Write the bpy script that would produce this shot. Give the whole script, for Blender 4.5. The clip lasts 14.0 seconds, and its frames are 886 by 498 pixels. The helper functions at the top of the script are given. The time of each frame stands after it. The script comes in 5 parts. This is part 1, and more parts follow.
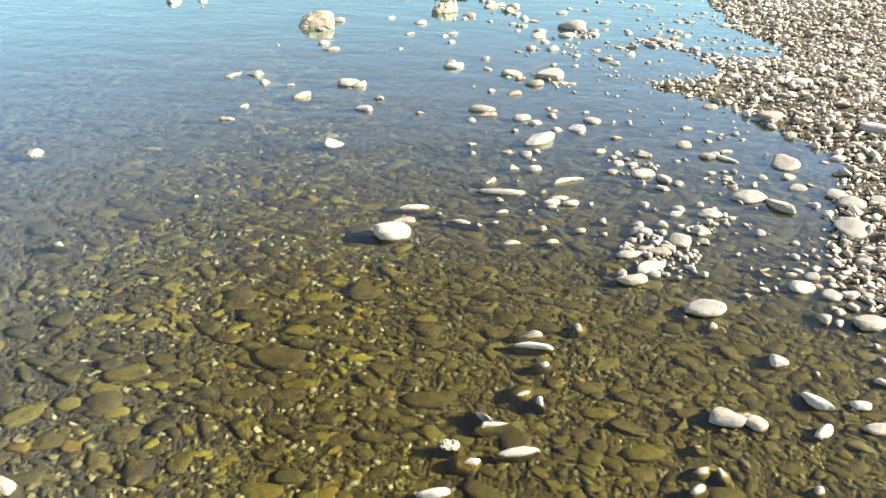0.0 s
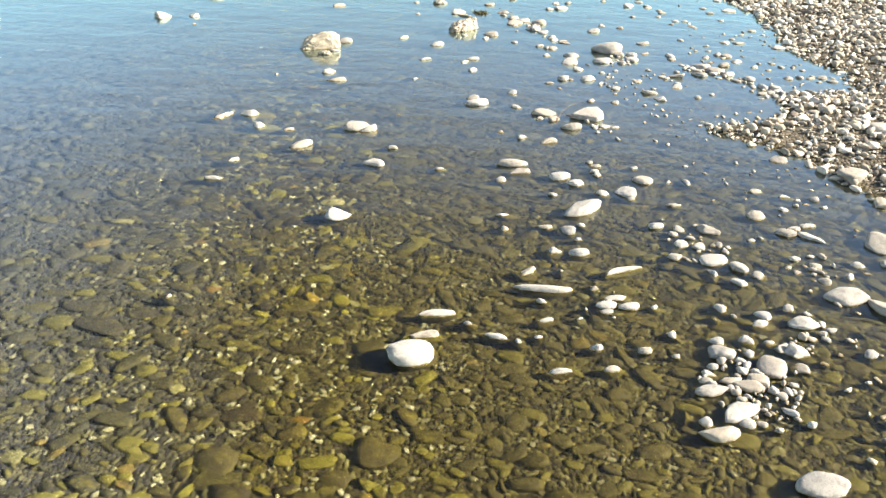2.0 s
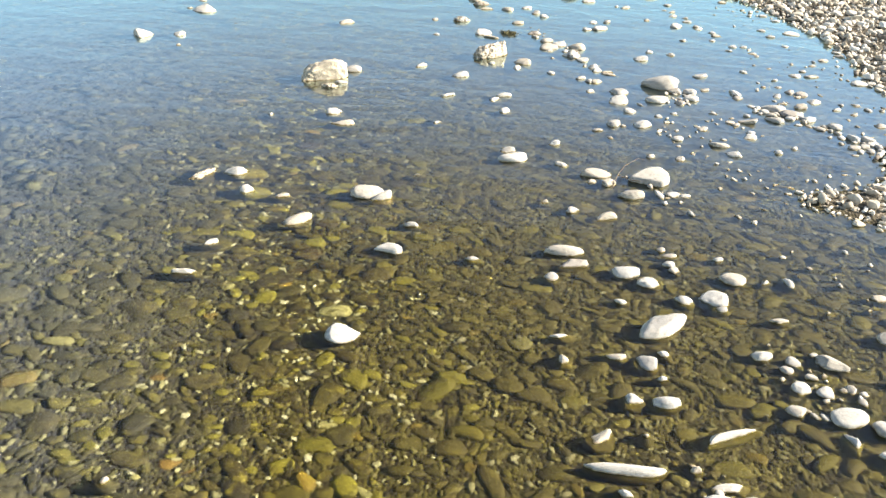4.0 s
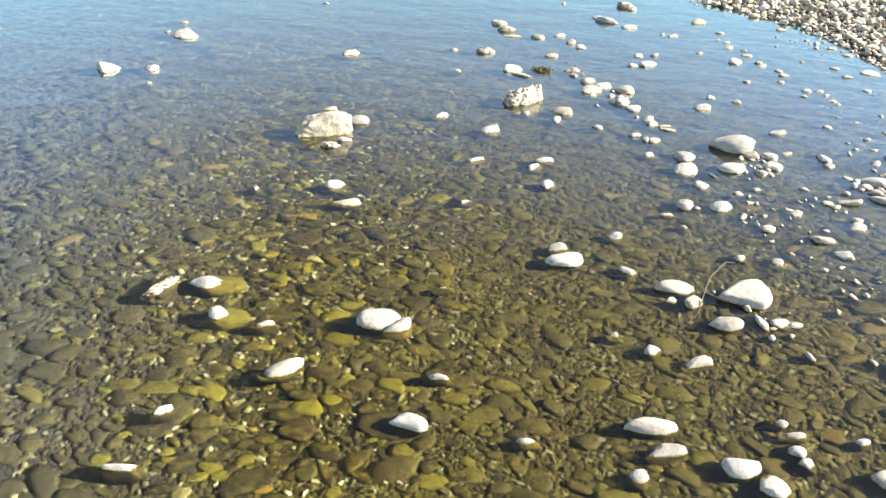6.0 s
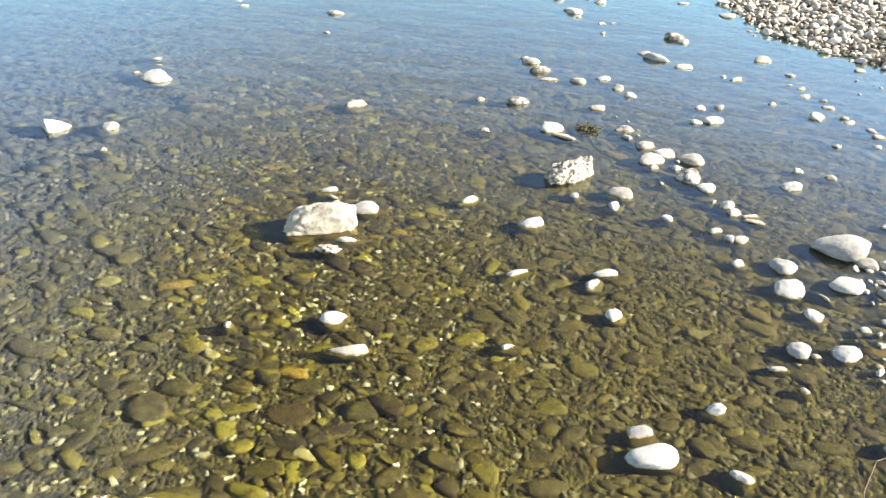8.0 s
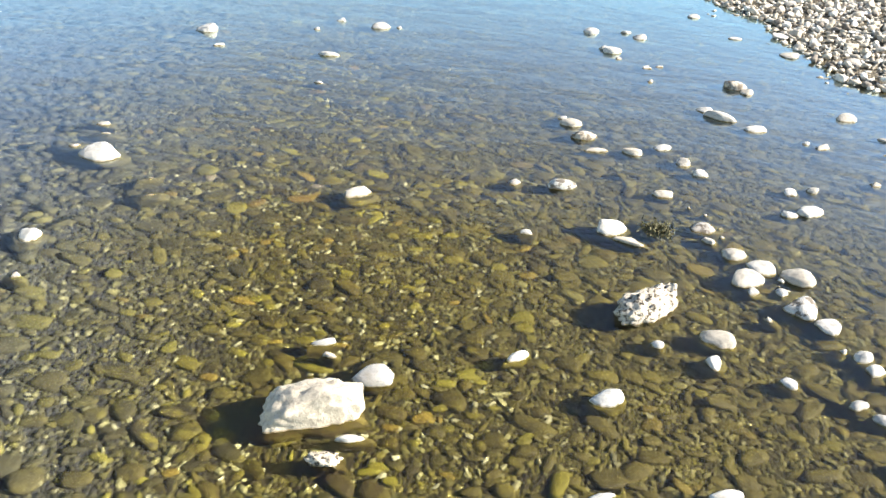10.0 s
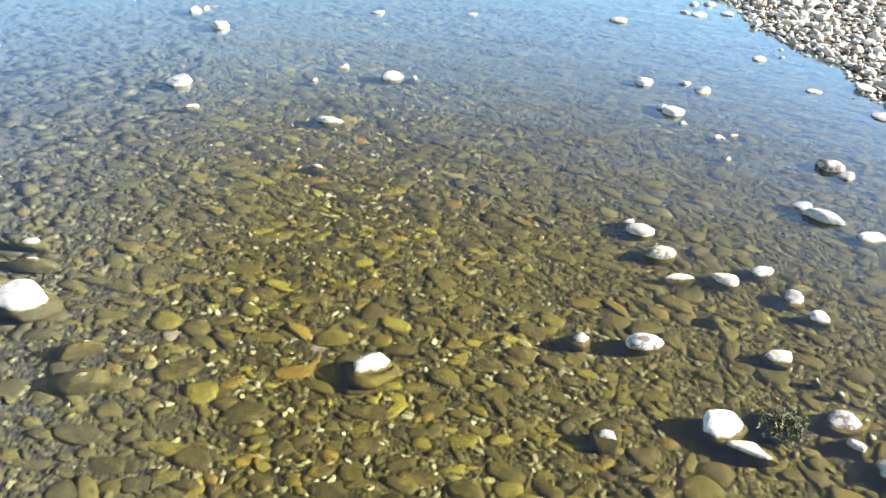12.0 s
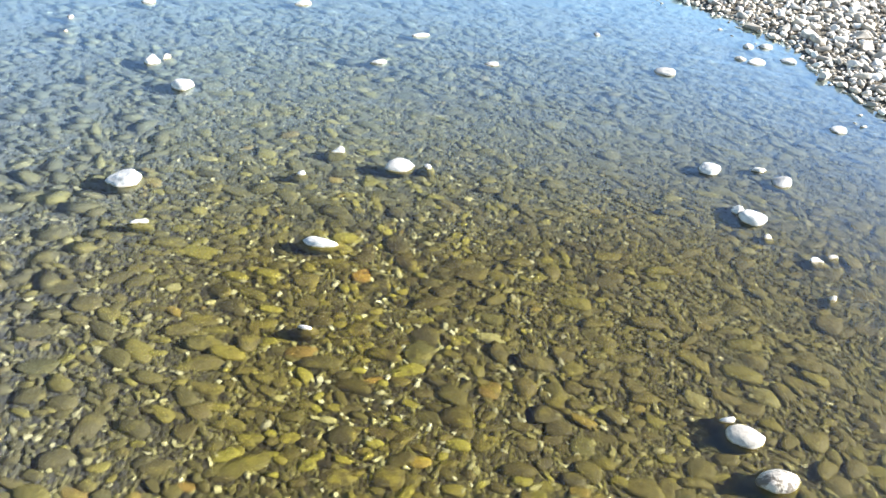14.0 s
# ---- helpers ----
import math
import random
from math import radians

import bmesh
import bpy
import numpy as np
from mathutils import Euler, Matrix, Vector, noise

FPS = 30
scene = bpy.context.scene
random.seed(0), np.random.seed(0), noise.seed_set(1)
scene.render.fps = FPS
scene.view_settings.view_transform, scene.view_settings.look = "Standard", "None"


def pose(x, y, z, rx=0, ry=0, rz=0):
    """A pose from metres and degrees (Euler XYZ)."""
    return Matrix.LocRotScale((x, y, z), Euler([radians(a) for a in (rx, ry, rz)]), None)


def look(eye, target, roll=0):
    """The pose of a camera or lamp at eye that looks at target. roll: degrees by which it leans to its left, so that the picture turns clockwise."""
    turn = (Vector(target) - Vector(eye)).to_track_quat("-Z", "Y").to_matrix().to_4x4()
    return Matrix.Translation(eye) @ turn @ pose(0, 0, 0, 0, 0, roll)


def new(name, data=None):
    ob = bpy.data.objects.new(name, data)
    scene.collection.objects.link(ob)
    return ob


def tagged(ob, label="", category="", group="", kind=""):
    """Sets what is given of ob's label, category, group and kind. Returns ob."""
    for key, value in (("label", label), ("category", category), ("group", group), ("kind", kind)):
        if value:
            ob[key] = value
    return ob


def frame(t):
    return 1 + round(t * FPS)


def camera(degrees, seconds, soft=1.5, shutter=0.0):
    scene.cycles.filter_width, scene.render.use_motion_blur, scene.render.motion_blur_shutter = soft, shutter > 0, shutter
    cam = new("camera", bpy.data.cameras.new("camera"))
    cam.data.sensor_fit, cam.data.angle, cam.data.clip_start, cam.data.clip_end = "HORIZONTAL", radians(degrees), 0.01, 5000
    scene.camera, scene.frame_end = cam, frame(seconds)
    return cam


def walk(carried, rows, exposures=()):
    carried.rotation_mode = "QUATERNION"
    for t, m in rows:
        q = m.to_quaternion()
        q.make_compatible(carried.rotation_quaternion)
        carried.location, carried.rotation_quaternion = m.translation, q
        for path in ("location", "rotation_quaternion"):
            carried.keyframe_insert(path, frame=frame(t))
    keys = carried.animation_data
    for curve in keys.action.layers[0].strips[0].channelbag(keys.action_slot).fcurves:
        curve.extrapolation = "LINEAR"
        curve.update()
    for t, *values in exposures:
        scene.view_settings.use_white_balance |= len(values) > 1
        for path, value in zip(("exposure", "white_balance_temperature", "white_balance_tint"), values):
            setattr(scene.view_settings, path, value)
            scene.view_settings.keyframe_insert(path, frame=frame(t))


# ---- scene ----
cam = camera(60.0, 14.0, soft=1.5)
PATH = [
    (0, (0.833, -0.508, 1.491), (0.67, 1.221, 0.499), 1.5),
    (0.5, (0.796, -0.324, 1.514), (0.629, 1.4, 0.513), 1.4),
    (1, (0.76, -0.134, 1.535), (0.587, 1.584, 0.525), 1.4),
    (1.5, (0.713, 0.059, 1.55), (0.539, 1.773, 0.534), 1.5),
    (2, (0.665, 0.255, 1.568), (0.489, 1.964, 0.543), 1.6),
    (2.5, (0.607, 0.508, 1.534), (0.428, 2.218, 0.512), 1.8),
    (3, (0.555, 0.718, 1.542), (0.372, 2.424, 0.514), 1.9),
    (5.5, (0.251, 1.858, 1.551), (0.079, 3.544, 0.49), 3.2),
    (6, (0.191, 2.095, 1.547), (0.017, 3.779, 0.482), 3.3),
    (6.5, (0.133, 2.332, 1.549), (-0.046, 4.011, 0.478), 3.4),
    (7, (0.067, 2.572, 1.553), (-0.109, 4.248, 0.475), 3.8),
    (7.5, (0.008, 2.813, 1.56), (-0.167, 4.484, 0.475), 4.0),
    (10, (-0.344, 4.054, 1.522), (-0.485, 5.72, 0.423), 4.8),
    (10.5, (-0.423, 4.306, 1.524), (-0.557, 5.967, 0.418), 5.1),
    (11, (-0.493, 4.556, 1.538), (-0.623, 6.211, 0.422), 5.3),
    (11.5, (-0.562, 4.812, 1.553), (-0.688, 6.458, 0.424), 5.5),
    (12, (-0.643, 5.065, 1.566), (-0.755, 6.703, 0.424), 6.0),
    (12.5, (-0.717, 5.315, 1.575), (-0.818, 6.947, 0.423), 6.4),
    (13, (-0.791, 5.577, 1.601), (-0.877, 7.196, 0.431), 6.8),
    (13.5, (-0.861, 5.832, 1.617), (-0.934, 7.443, 0.434), 7.3),
    (14, (-0.94, 6.095, 1.632), (-0.994, 7.695, 0.434), 8.0),
]
walk_key = [(0, 2.04, 7150, 12), (7, 2.19, 6700, 12), (11, 2.29, 6350, 12), (14, 2.40, 5900, 12)]
walk(cam, [(t, look(eye, target, roll)) for t, eye, target, roll in PATH], walk_key)

# ---- sky and sun ----
SUN_AZ, SUN_EL = radians(84), radians(31.5)
world = bpy.data.worlds.new("sky")
scene.world = world
world.use_nodes = True
wt = world.node_tree
sky = wt.nodes.new("ShaderNodeTexSky")
sky.sky_type, sky.sun_disc = "NISHITA", False
sky.sun_elevation, sky.sun_rotation = SUN_EL, SUN_AZ
sky.air_density, sky.dust_density, sky.ozone_density = 1.0, 0.4, 1.0
wt.links.new(sky.outputs[0], wt.nodes["Background"].inputs[0])
wt.nodes["Background"].inputs[1].default_value = 0.056
sun = new("sun", bpy.data.lights.new("sun", "SUN"))
sun.data.energy, sun.data.angle, sun.data.color = 4.5, radians(0.5), (1.0, 0.95, 0.85)
sun.matrix_world = look((10 * math.sin(SUN_AZ) * math.cos(SUN_EL), 10 * math.cos(SUN_AZ) * math.cos(SUN_EL),
                         10 * math.sin(SUN_EL)), (0, 0, 0))


# ---- materials ----
class Nodes:
    """Short calls for node materials."""

    def __init__(self, name):
        self.mat = bpy.data.materials.new(name)
        self.mat.use_nodes = True
        self.tree = self.mat.node_tree
        self.bsdf = self.tree.nodes["Principled BSDF"]

    def put(self, socket, value):
        if isinstance(value, bpy.types.NodeSocket):
            self.tree.links.new(value, socket)
        else:
            socket.default_value = value

    def add(self, kind, out=0, **sockets):
        n = self.tree.nodes.new("ShaderNode" + kind)
        for key, value in sockets.items():
            self.put(n.inputs[key.replace("_", " ")], value)
        return n.outputs[out]

    def math(self, op, a, b=0.0, c=0.0):
        n = self.tree.nodes.new("ShaderNodeMath")
        n.operation = op
        for s, v in zip(n.inputs, (a, b, c)):
            self.put(s, v)
        return n.outputs[0]

    def mix(self, fac, a, b, blend="MIX"):
        n = self.tree.nodes.new("ShaderNodeMix")
        n.data_type, n.blend_type = "RGBA", blend
        self.put(n.inputs[0], fac)
        self.put(n.inputs[6], a if isinstance(a, bpy.types.NodeSocket) else (*a, 1))
        self.put(n.inputs[7], b if isinstance(b, bpy.types.NodeSocket) else (*b, 1))
        return n.outputs[2]

    def ramp(self, fac, stops, smooth=True):
        n = self.tree.nodes.new("ShaderNodeValToRGB")
        n.color_ramp.interpolation = "LINEAR" if smooth else "CONSTANT"
        el = n.color_ramp.elements
        while len(el) < len(stops):
            el.new(0.5)
        for e, (p, col) in zip(el, stops):
            e.position = p
            e.color = (*col, 1) if isinstance(col, tuple) else (col, col, col, 1)
        self.put(n.inputs[0], fac)
        return n.outputs[0]

    def span(self, value, a, b, c=0.0, d=1.0):
        n = self.tree.nodes.new("ShaderNodeMapRange")
        for s, v in zip(n.inputs, (value, a, b, c, d)):
            self.put(s, v)
        return n.outputs[0]

    def hazed(self, col, spot):
        """Water haze painted into the bed colour: grey-blue towards mid-river, blue-green further upstream."""
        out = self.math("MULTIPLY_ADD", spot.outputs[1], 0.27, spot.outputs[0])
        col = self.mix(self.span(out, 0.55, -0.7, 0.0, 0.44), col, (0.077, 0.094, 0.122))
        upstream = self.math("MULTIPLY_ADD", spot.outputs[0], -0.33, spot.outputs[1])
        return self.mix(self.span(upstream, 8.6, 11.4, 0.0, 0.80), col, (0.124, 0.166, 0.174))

    def noise(self, where, scale, detail=3.0, rough=0.55, out=0):
        return self.add("TexNoise", out, Vector=where, Scale=scale, Detail=detail, Roughness=rough)

    def bump(self, height, strength, distance, under=None):
        n = self.tree.nodes.new("ShaderNodeBump")
        n.inputs["Strength"].default_value, n.inputs["Distance"].default_value = strength, distance
        self.put(n.inputs["Height"], height)
        if under is not None:
            self.put(n.inputs["Normal"], under)
        return n.outputs[0]


# Algae-filmed stone under water, pale bare stone above it.
OLIVE = [(0.0, (0.041, 0.030, 0.013)), (0.35, (0.053, 0.040, 0.016)), (0.7, (0.046, 0.035, 0.016))]
BROWN = [(0.0, (0.033, 0.021, 0.011)), (0.5, (0.041, 0.027, 0.013))]
SLATE = [(0.0, (0.023, 0.017, 0.013)), (0.5, (0.029, 0.023, 0.016))]
MOSSY = [(0.0, (0.090, 0.071, 0.013)), (0.4, (0.116, 0.096, 0.015)), (0.75, (0.066, 0.056, 0.013))]
RUSTY = [(0.0, (0.172, 0.092, 0.018)), (0.6, (0.144, 0.083, 0.018))]
GREEN = [(0.0, (0.041, 0.041, 0.016)), (0.5, (0.049, 0.049, 0.016))]
CREAM = [(0.0, (0.185, 0.146, 0.109)), (0.5, (0.222, 0.180, 0.158))]
FILM = [(0.0, (0.022, 0.016, 0.006)), (0.12, (0.044, 0.035, 0.009)), (0.26, (0.028, 0.020, 0.009)), (0.36, (0.140, 0.120, 0.016)),
        (0.44, (0.021, 0.017, 0.012)), (0.55, (0.060, 0.044, 0.011)), (0.66, (0.034, 0.025, 0.009)), (0.75, (0.182, 0.158, 0.022)),
        (0.82, (0.038, 0.032, 0.013)), (0.90, (0.120, 0.098, 0.015)), (0.963, (0.185, 0.120, 0.020)), (0.982, (0.290, 0.262, 0.115))]
GRIT = [(0.0, (0.040, 0.035, 0.012)), (0.12, (0.086, 0.075, 0.024)), (0.22, (0.200, 0.180, 0.070)), (0.34, (0.046, 0.040, 0.014)), (0.43, (0.310, 0.284, 0.145)),
        (0.56, (0.068, 0.060, 0.022)), (0.66, (0.370, 0.342, 0.200)), (0.79, (0.038, 0.033, 0.015)), (0.88, (0.450, 0.418, 0.285))]
BARE = [(0.0, (0.315, 0.286, 0.237)), (0.2, (0.378, 0.359, 0.317)), (0.4, (0.294, 0.279, 0.248)), (0.55, (0.407, 0.385, 0.336)),
        (0.7, (0.338, 0.300, 0.240)), (0.85, (0.386, 0.370, 0.334)), (0.96, (0.267, 0.243, 0.209))]
DUSTY = [(0.0, (0.392, 0.346, 0.270)), (0.15, (0.572, 0.526, 0.439)), (0.3, (0.294, 0.258, 0.199)), (0.45, (0.468, 0.415, 0.322)), (0.6, (0.641, 0.605, 0.524)),
         (0.74, (0.369, 0.324, 0.252)), (0.84, (0.517, 0.471, 0.396)), (0.95, (0.152, 0.131, 0.106))]


def stone_material(name, per_island, film=FILM, bare=BARE, relief=0.35, pitted=False, veined=False, grit=False):
    m = Nodes(name)
    pos = m.add("NewGeometry")
    geo = m.tree.nodes[-1]
    rnd = geo.outputs["Random Per Island"] if per_island else m.add("ObjectInfo", "Random")
    z = m.add("SeparateXYZ", 2, Vector=pos)
    fine = m.noise(pos, 260, 4)
    mid = m.noise(pos, 45, 4)
    broad = m.noise(pos, 9, 2)
    other = m.math("FRACT", m.math("MULTIPLY", rnd, 17.31))
    bare_col = m.ramp(rnd, bare, smooth=False)
    bare_col = m.mix(0.9, bare_col, m.ramp(mid, [(0.3, 0.68), (0.46, 0.96), (0.75, 1.08)]), "MULTIPLY")
    bare_col = m.mix(m.span(m.noise(pos, 20, 4, 0.65), 0.58, 0.72, 0.0, 0.35), bare_col, (0.33, 0.27, 0.18))
    bare_col = m.mix(0.6, bare_col, m.ramp(fine, [(0.34, 0.62), (0.48, 1.0)]), "MULTIPLY")
    film_col = m.ramp(other, film, smooth=False)
    film_col = m.mix(m.math("MULTIPLY", mid, 0.22), film_col, m.ramp(broad, [(0.35, (0.040, 0.031, 0.005)), (0.6, (0.115, 0.096, 0.008))]))
    film_col = m.mix(0.35, film_col, m.ramp(fine, [(0.3, 0.6), (0.5, 1.0), (0.7, 1.4)]), "MULTIPLY")
    film_col = m.mix(0.45, film_col, m.ramp(m.noise(pos, 60, 4, 0.65), [(0.33, 0.5), (0.5, 1.0), (0.68, 1.6)]), "MULTIPLY")
    if not grit:
        blotch = m.math("MULTIPLY", m.span(m.noise(pos, 24, 4, 0.68), 0.47, 0.64), m.span(m.noise(pos, 5.5, 2), 0.38, 0.6, 0.15, 0.8))
        film_col = m.mix(blotch, film_col, m.ramp(mid, [(0.35, (0.110, 0.082, 0.010)), (0.65, (0.225, 0.188, 0.022))]))
        film_col = m.mix(m.span(m.noise(pos, 33, 4, 0.7), 0.47, 0.36, 0.0, 0.75), film_col, (0.018, 0.013, 0.006))
    # brown silt settles on the stones towards the bank
    flat_pos = m.tree.nodes.new("ShaderNodeSeparateXYZ")
    m.put(flat_pos.inputs[0], pos)
    towards = m.math("ADD", m.math("MULTIPLY_ADD", flat_pos.outputs[1], 0.16, flat_pos.outputs[0]), m.math("MULTIPLY", m.noise(pos, 1.7, 2), 1.2))
    film_col = m.mix(m.span(towards, 0.75, -0.1, 0.0, 0.25), film_col, (0.105, 0.090, 0.028))
    film_col = m.mix(m.span(towards, 0.7, 1.65, 0.0, 0.72), film_col, m.ramp(mid, [(0.35, (0.042, 0.034, 0.0125)), (0.65, (0.082, 0.066, 0.020))]))
    # golden algae in the slack water past the boulder
    gold = m.math("MULTIPLY", m.span(flat_pos.outputs[1], 5.0, 6.8, 0.0, 0.22), m.span(m.noise(pos, 3.0, 2), 0.35, 0.6))
    film_col = m.mix(gold, film_col, (0.105, 0.088, 0.018))
    # bluish haze of the water, painted onto the stones
    film_col = m.hazed(film_col, flat_pos)
    edge = m.math("ADD", z, m.math("MULTIPLY", m.math("SUBTRACT", mid, 0.5), 0.013 if not per_island else 0.008))
    if not per_island:
        slime = m.math("MULTIPLY", m.span(edge, -0.030, -0.006), m.span(m.noise(pos, 14, 3), 0.42, 0.62, 0.0, 0.7))
        film_col = m.mix(slime, film_col, m.ramp(fine, [(0.35, (0.070, 0.054, 0.012)), (0.6, (0.155, 0.122, 0.028))]))
    dry = m.span(edge, -0.0005, 0.002)
    rim = m.span(edge, 0.0015, 0.006)
    bare_col = m.mix(rim, m.mix(0.75, bare_col, (0.42, 0.34, 0.17), "MULTIPLY"), bare_col)
    under = None
    if pitted:
        deep = m.span(m.noise(pos, 75, 3, 0.6), 0.54, 0.60)
        bare_col = m.mix(deep, bare_col, (0.06, 0.048, 0.032))
        under = m.bump(deep, 0.8, -0.006)
    if veined:
        patch = m.noise(pos, 26, 5, 0.7)
        bare_col = m.mix(m.span(patch, 0.50, 0.55, 0.0, 0.9), bare_col, (0.075, 0.058, 0.040))
    tone = m.mix(m.span(flat_pos.outputs[1], 4.2, 6.6), (0.67, 0.69, 0.57), (0.69, 0.69, 0.56))
    film_col = m.mix(1.0, film_col, tone, "MULTIPLY")
    m.put(m.bsdf.inputs["Base Color"], m.mix(dry, film_col, bare_col))
    m.put(m.bsdf.inputs["Roughness"], m.span(rim, 0, 1, 0.6, 0.88))
    m.put(m.bsdf.inputs["Specular IOR Level"], m.span(rim, 0, 1, 0.05, 0.35))
    m.put(m.bsdf.inputs["Normal"], m.bump(fine, relief, 0.002, m.bump(mid, relief, 0.006, under)))
    return m.mat


def bed_material():
    m = Nodes("gravel_bed")
    pos = m.add("NewGeometry")
    z = m.add("SeparateXYZ", 2, Vector=pos)
    cells = m.tree.nodes.new("ShaderNodeTexVoronoi")
    cells.inputs["Scale"].default_value = 75
    m.put(cells.inputs["Vector"], pos)
    grit = m.noise(pos, 320, 3)
    broad = m.noise(pos, 5, 3)
    pick = m.add("SeparateColor", 0, Color=cells.outputs["Color"])
    wet = m.ramp(pick, [(0.0, (0.041, 0.032, 0.008)), (0.25, (0.084, 0.069, 0.012)), (0.5, (0.142, 0.119, 0.019)), (0.7, (0.057, 0.046, 0.012)),
                        (0.85, (0.209, 0.176, 0.047)), (0.95, (0.311, 0.270, 0.101))], smooth=False)
    dry = m.ramp(pick, [(0.0, (0.07, 0.06, 0.042)), (0.3, (0.12, 0.102, 0.072)), (0.6, (0.20, 0.17, 0.125)), (0.85, (0.09, 0.076, 0.055))], smooth=False)
    wet = m.mix(1.0, wet, (0.40, 0.40, 0.355), "MULTIPLY")
    spot = m.tree.nodes.new("ShaderNodeSeparateXYZ")
    m.put(spot.inputs[0], pos)
    # the same painted water haze on the bed
    wet = m.hazed(wet, spot)
    col = m.mix(m.span(z, -0.004, 0.012), wet, dry)
    col = m.mix(0.6, col, m.ramp(grit, [(0.3, 0.5), (0.65, 1.2)]), "MULTIPLY")
    col = m.mix(0.6, col, m.ramp(broad, [(0.35, 0.65), (0.65, 1.15)]), "MULTIPLY")
    m.put(m.bsdf.inputs["Base Color"], col)
    m.bsdf.inputs["Roughness"].default_value = 0.8
    m.bsdf.inputs["Specular IOR Level"].default_value = 0.1
    m.put(m.bsdf.inputs["Normal"], m.bump(cells.outputs["Distance"], 0.9, -0.008, m.bump(grit, 0.4, 0.002)))
    return m.mat


def water_material():
    m = Nodes("clear_water")
    pos = m.add("NewGeometry")
    way = m.add("Mapping", 0, Vector=pos, Rotation=(0, 0, radians(20)), Scale=(1.0, 1.9, 1.0))
    slow = m.noise(way, 2.2, 2)
    quick = m.noise(way, 8.0, 2)
    tiny = m.noise(way, 26.0, 2)
    ripple = m.bump(tiny, 0.3, 0.0022, m.bump(quick, 0.28, 0.006, m.bump(slow, 0.35, 0.014)))
    share = m.add("Fresnel", IOR=1.333, Normal=ripple)
    # sky tint painted into the gloss: blue from high overhead, cyan towards the horizon
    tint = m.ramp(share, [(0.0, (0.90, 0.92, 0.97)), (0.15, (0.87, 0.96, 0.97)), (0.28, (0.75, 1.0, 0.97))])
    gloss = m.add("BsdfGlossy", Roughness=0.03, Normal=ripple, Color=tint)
    clear = m.add("BsdfRefraction", Roughness=0.28, IOR=1.333, Normal=ripple, Color=(0.98, 0.98, 0.98, 1))
    both = m.tree.nodes.new("ShaderNodeMixShader")
    # reflection is boosted above plain Fresnel to brighten the far water
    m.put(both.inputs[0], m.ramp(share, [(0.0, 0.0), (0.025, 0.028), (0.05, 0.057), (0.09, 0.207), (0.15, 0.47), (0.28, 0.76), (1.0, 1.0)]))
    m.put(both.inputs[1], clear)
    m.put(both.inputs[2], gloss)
    m.tree.nodes.remove(m.bsdf)
    m.put(m.tree.nodes["Material Output"].inputs["Surface"], both.outputs[0])
    return m.mat


LONE = stone_material("river_stone", False)
MANY = stone_material("river_gravel", True)
WHITE = stone_material("white_stone", False, FILM, [(0.0, (0.33, 0.31, 0.27)), (0.4, (0.36, 0.34, 0.30)), (0.7, (0.31, 0.285, 0.24))])
LOOSE = stone_material("bank_stone", True, FILM, DUSTY)
HEAPED = stone_material("heaped_pebble", True)
BANKED = stone_material("dry_bank_stone", False, FILM, DUSTY)
MOTTLED = stone_material("mottled_stone", False, FILM, BARE, 0.6, False, True)
FINE = stone_material("river_grit", True, GRIT, grit=True)
DULL = stone_material("dull_grit", True, [(p, tuple(0.62 * c for c in col)) for p, col in GRIT], grit=True)
WET = {name: stone_material(name + "_stone", False, film) for name, film in (("olive", OLIVE), ("brown", BROWN), ("slate", SLATE),
       ("mossy", MOSSY), ("rusty", RUSTY), ("green", GREEN), ("cream", CREAM))}
BED = bed_material()
CHALK = [(0.0, (0.402, 0.347, 0.263)), (0.5, (0.427, 0.373, 0.290))]
ROUGH = stone_material("limestone", False, BROWN, CHALK, 0.7)
PITTED = stone_material("pitted_limestone", False, BROWN, CHALK, 0.7, True)


def plain_material(name, col, dark, scale, rough):
    m = Nodes(name)
    pos = m.add("NewGeometry")
    m.put(m.bsdf.inputs["Base Color"], m.ramp(m.noise(pos, scale, 3), [(0.35, dark), (0.65, col)]))
    m.bsdf.inputs["Roughness"].default_value = rough
    m.put(m.bsdf.inputs["Normal"], m.bump(m.noise(pos, scale * 3, 2), 0.4, 0.002))
    return m.mat


BARK = plain_material("bark", (0.16, 0.11, 0.07), (0.07, 0.05, 0.035), 120, 0.8)
WEED = plain_material("weed", (0.125, 0.112, 0.050), (0.055, 0.050, 0.022), 30, 0.95)
WATER = water_material()

# ---- the lie of the land ----
# Waterline from south to north; water on its west side.
SHORE = [(2.7, -40.0), (2.5, -3.0), (2.35, 0.0), (2.3, 1.2), (2.16, 1.85), (2.08, 2.0), (2.11, 2.2), (2.18, 2.45), (2.43, 3.03), (2.53, 3.25), (2.45, 3.48),
         (2.31, 3.65), (2.19, 3.9), (2.1, 4.09), (1.86, 4.25), (1.72, 4.34), (1.75, 4.45), (2.08, 4.56), (2.22, 4.72), (2.2, 4.92), (2.35, 5.1), (2.74, 5.17),
         (2.84, 5.62), (2.68, 5.75), (2.58, 6.15), (2.62, 6.6), (2.6, 7.0), (2.5, 7.4), (2.39, 7.8), (2.24, 8.2), (1.9, 8.45), (1.56, 8.8), (1.48, 9.2), (1.38, 9.5),
         (1.38, 9.85), (1.17, 10.12), (0.95, 10.5), (0.94, 10.82), (0.75, 11.16), (0.52, 11.33), (0.27, 11.55), (-1.5, 15.5), (-30.0, 70.0), (-250.0, 400.0)]


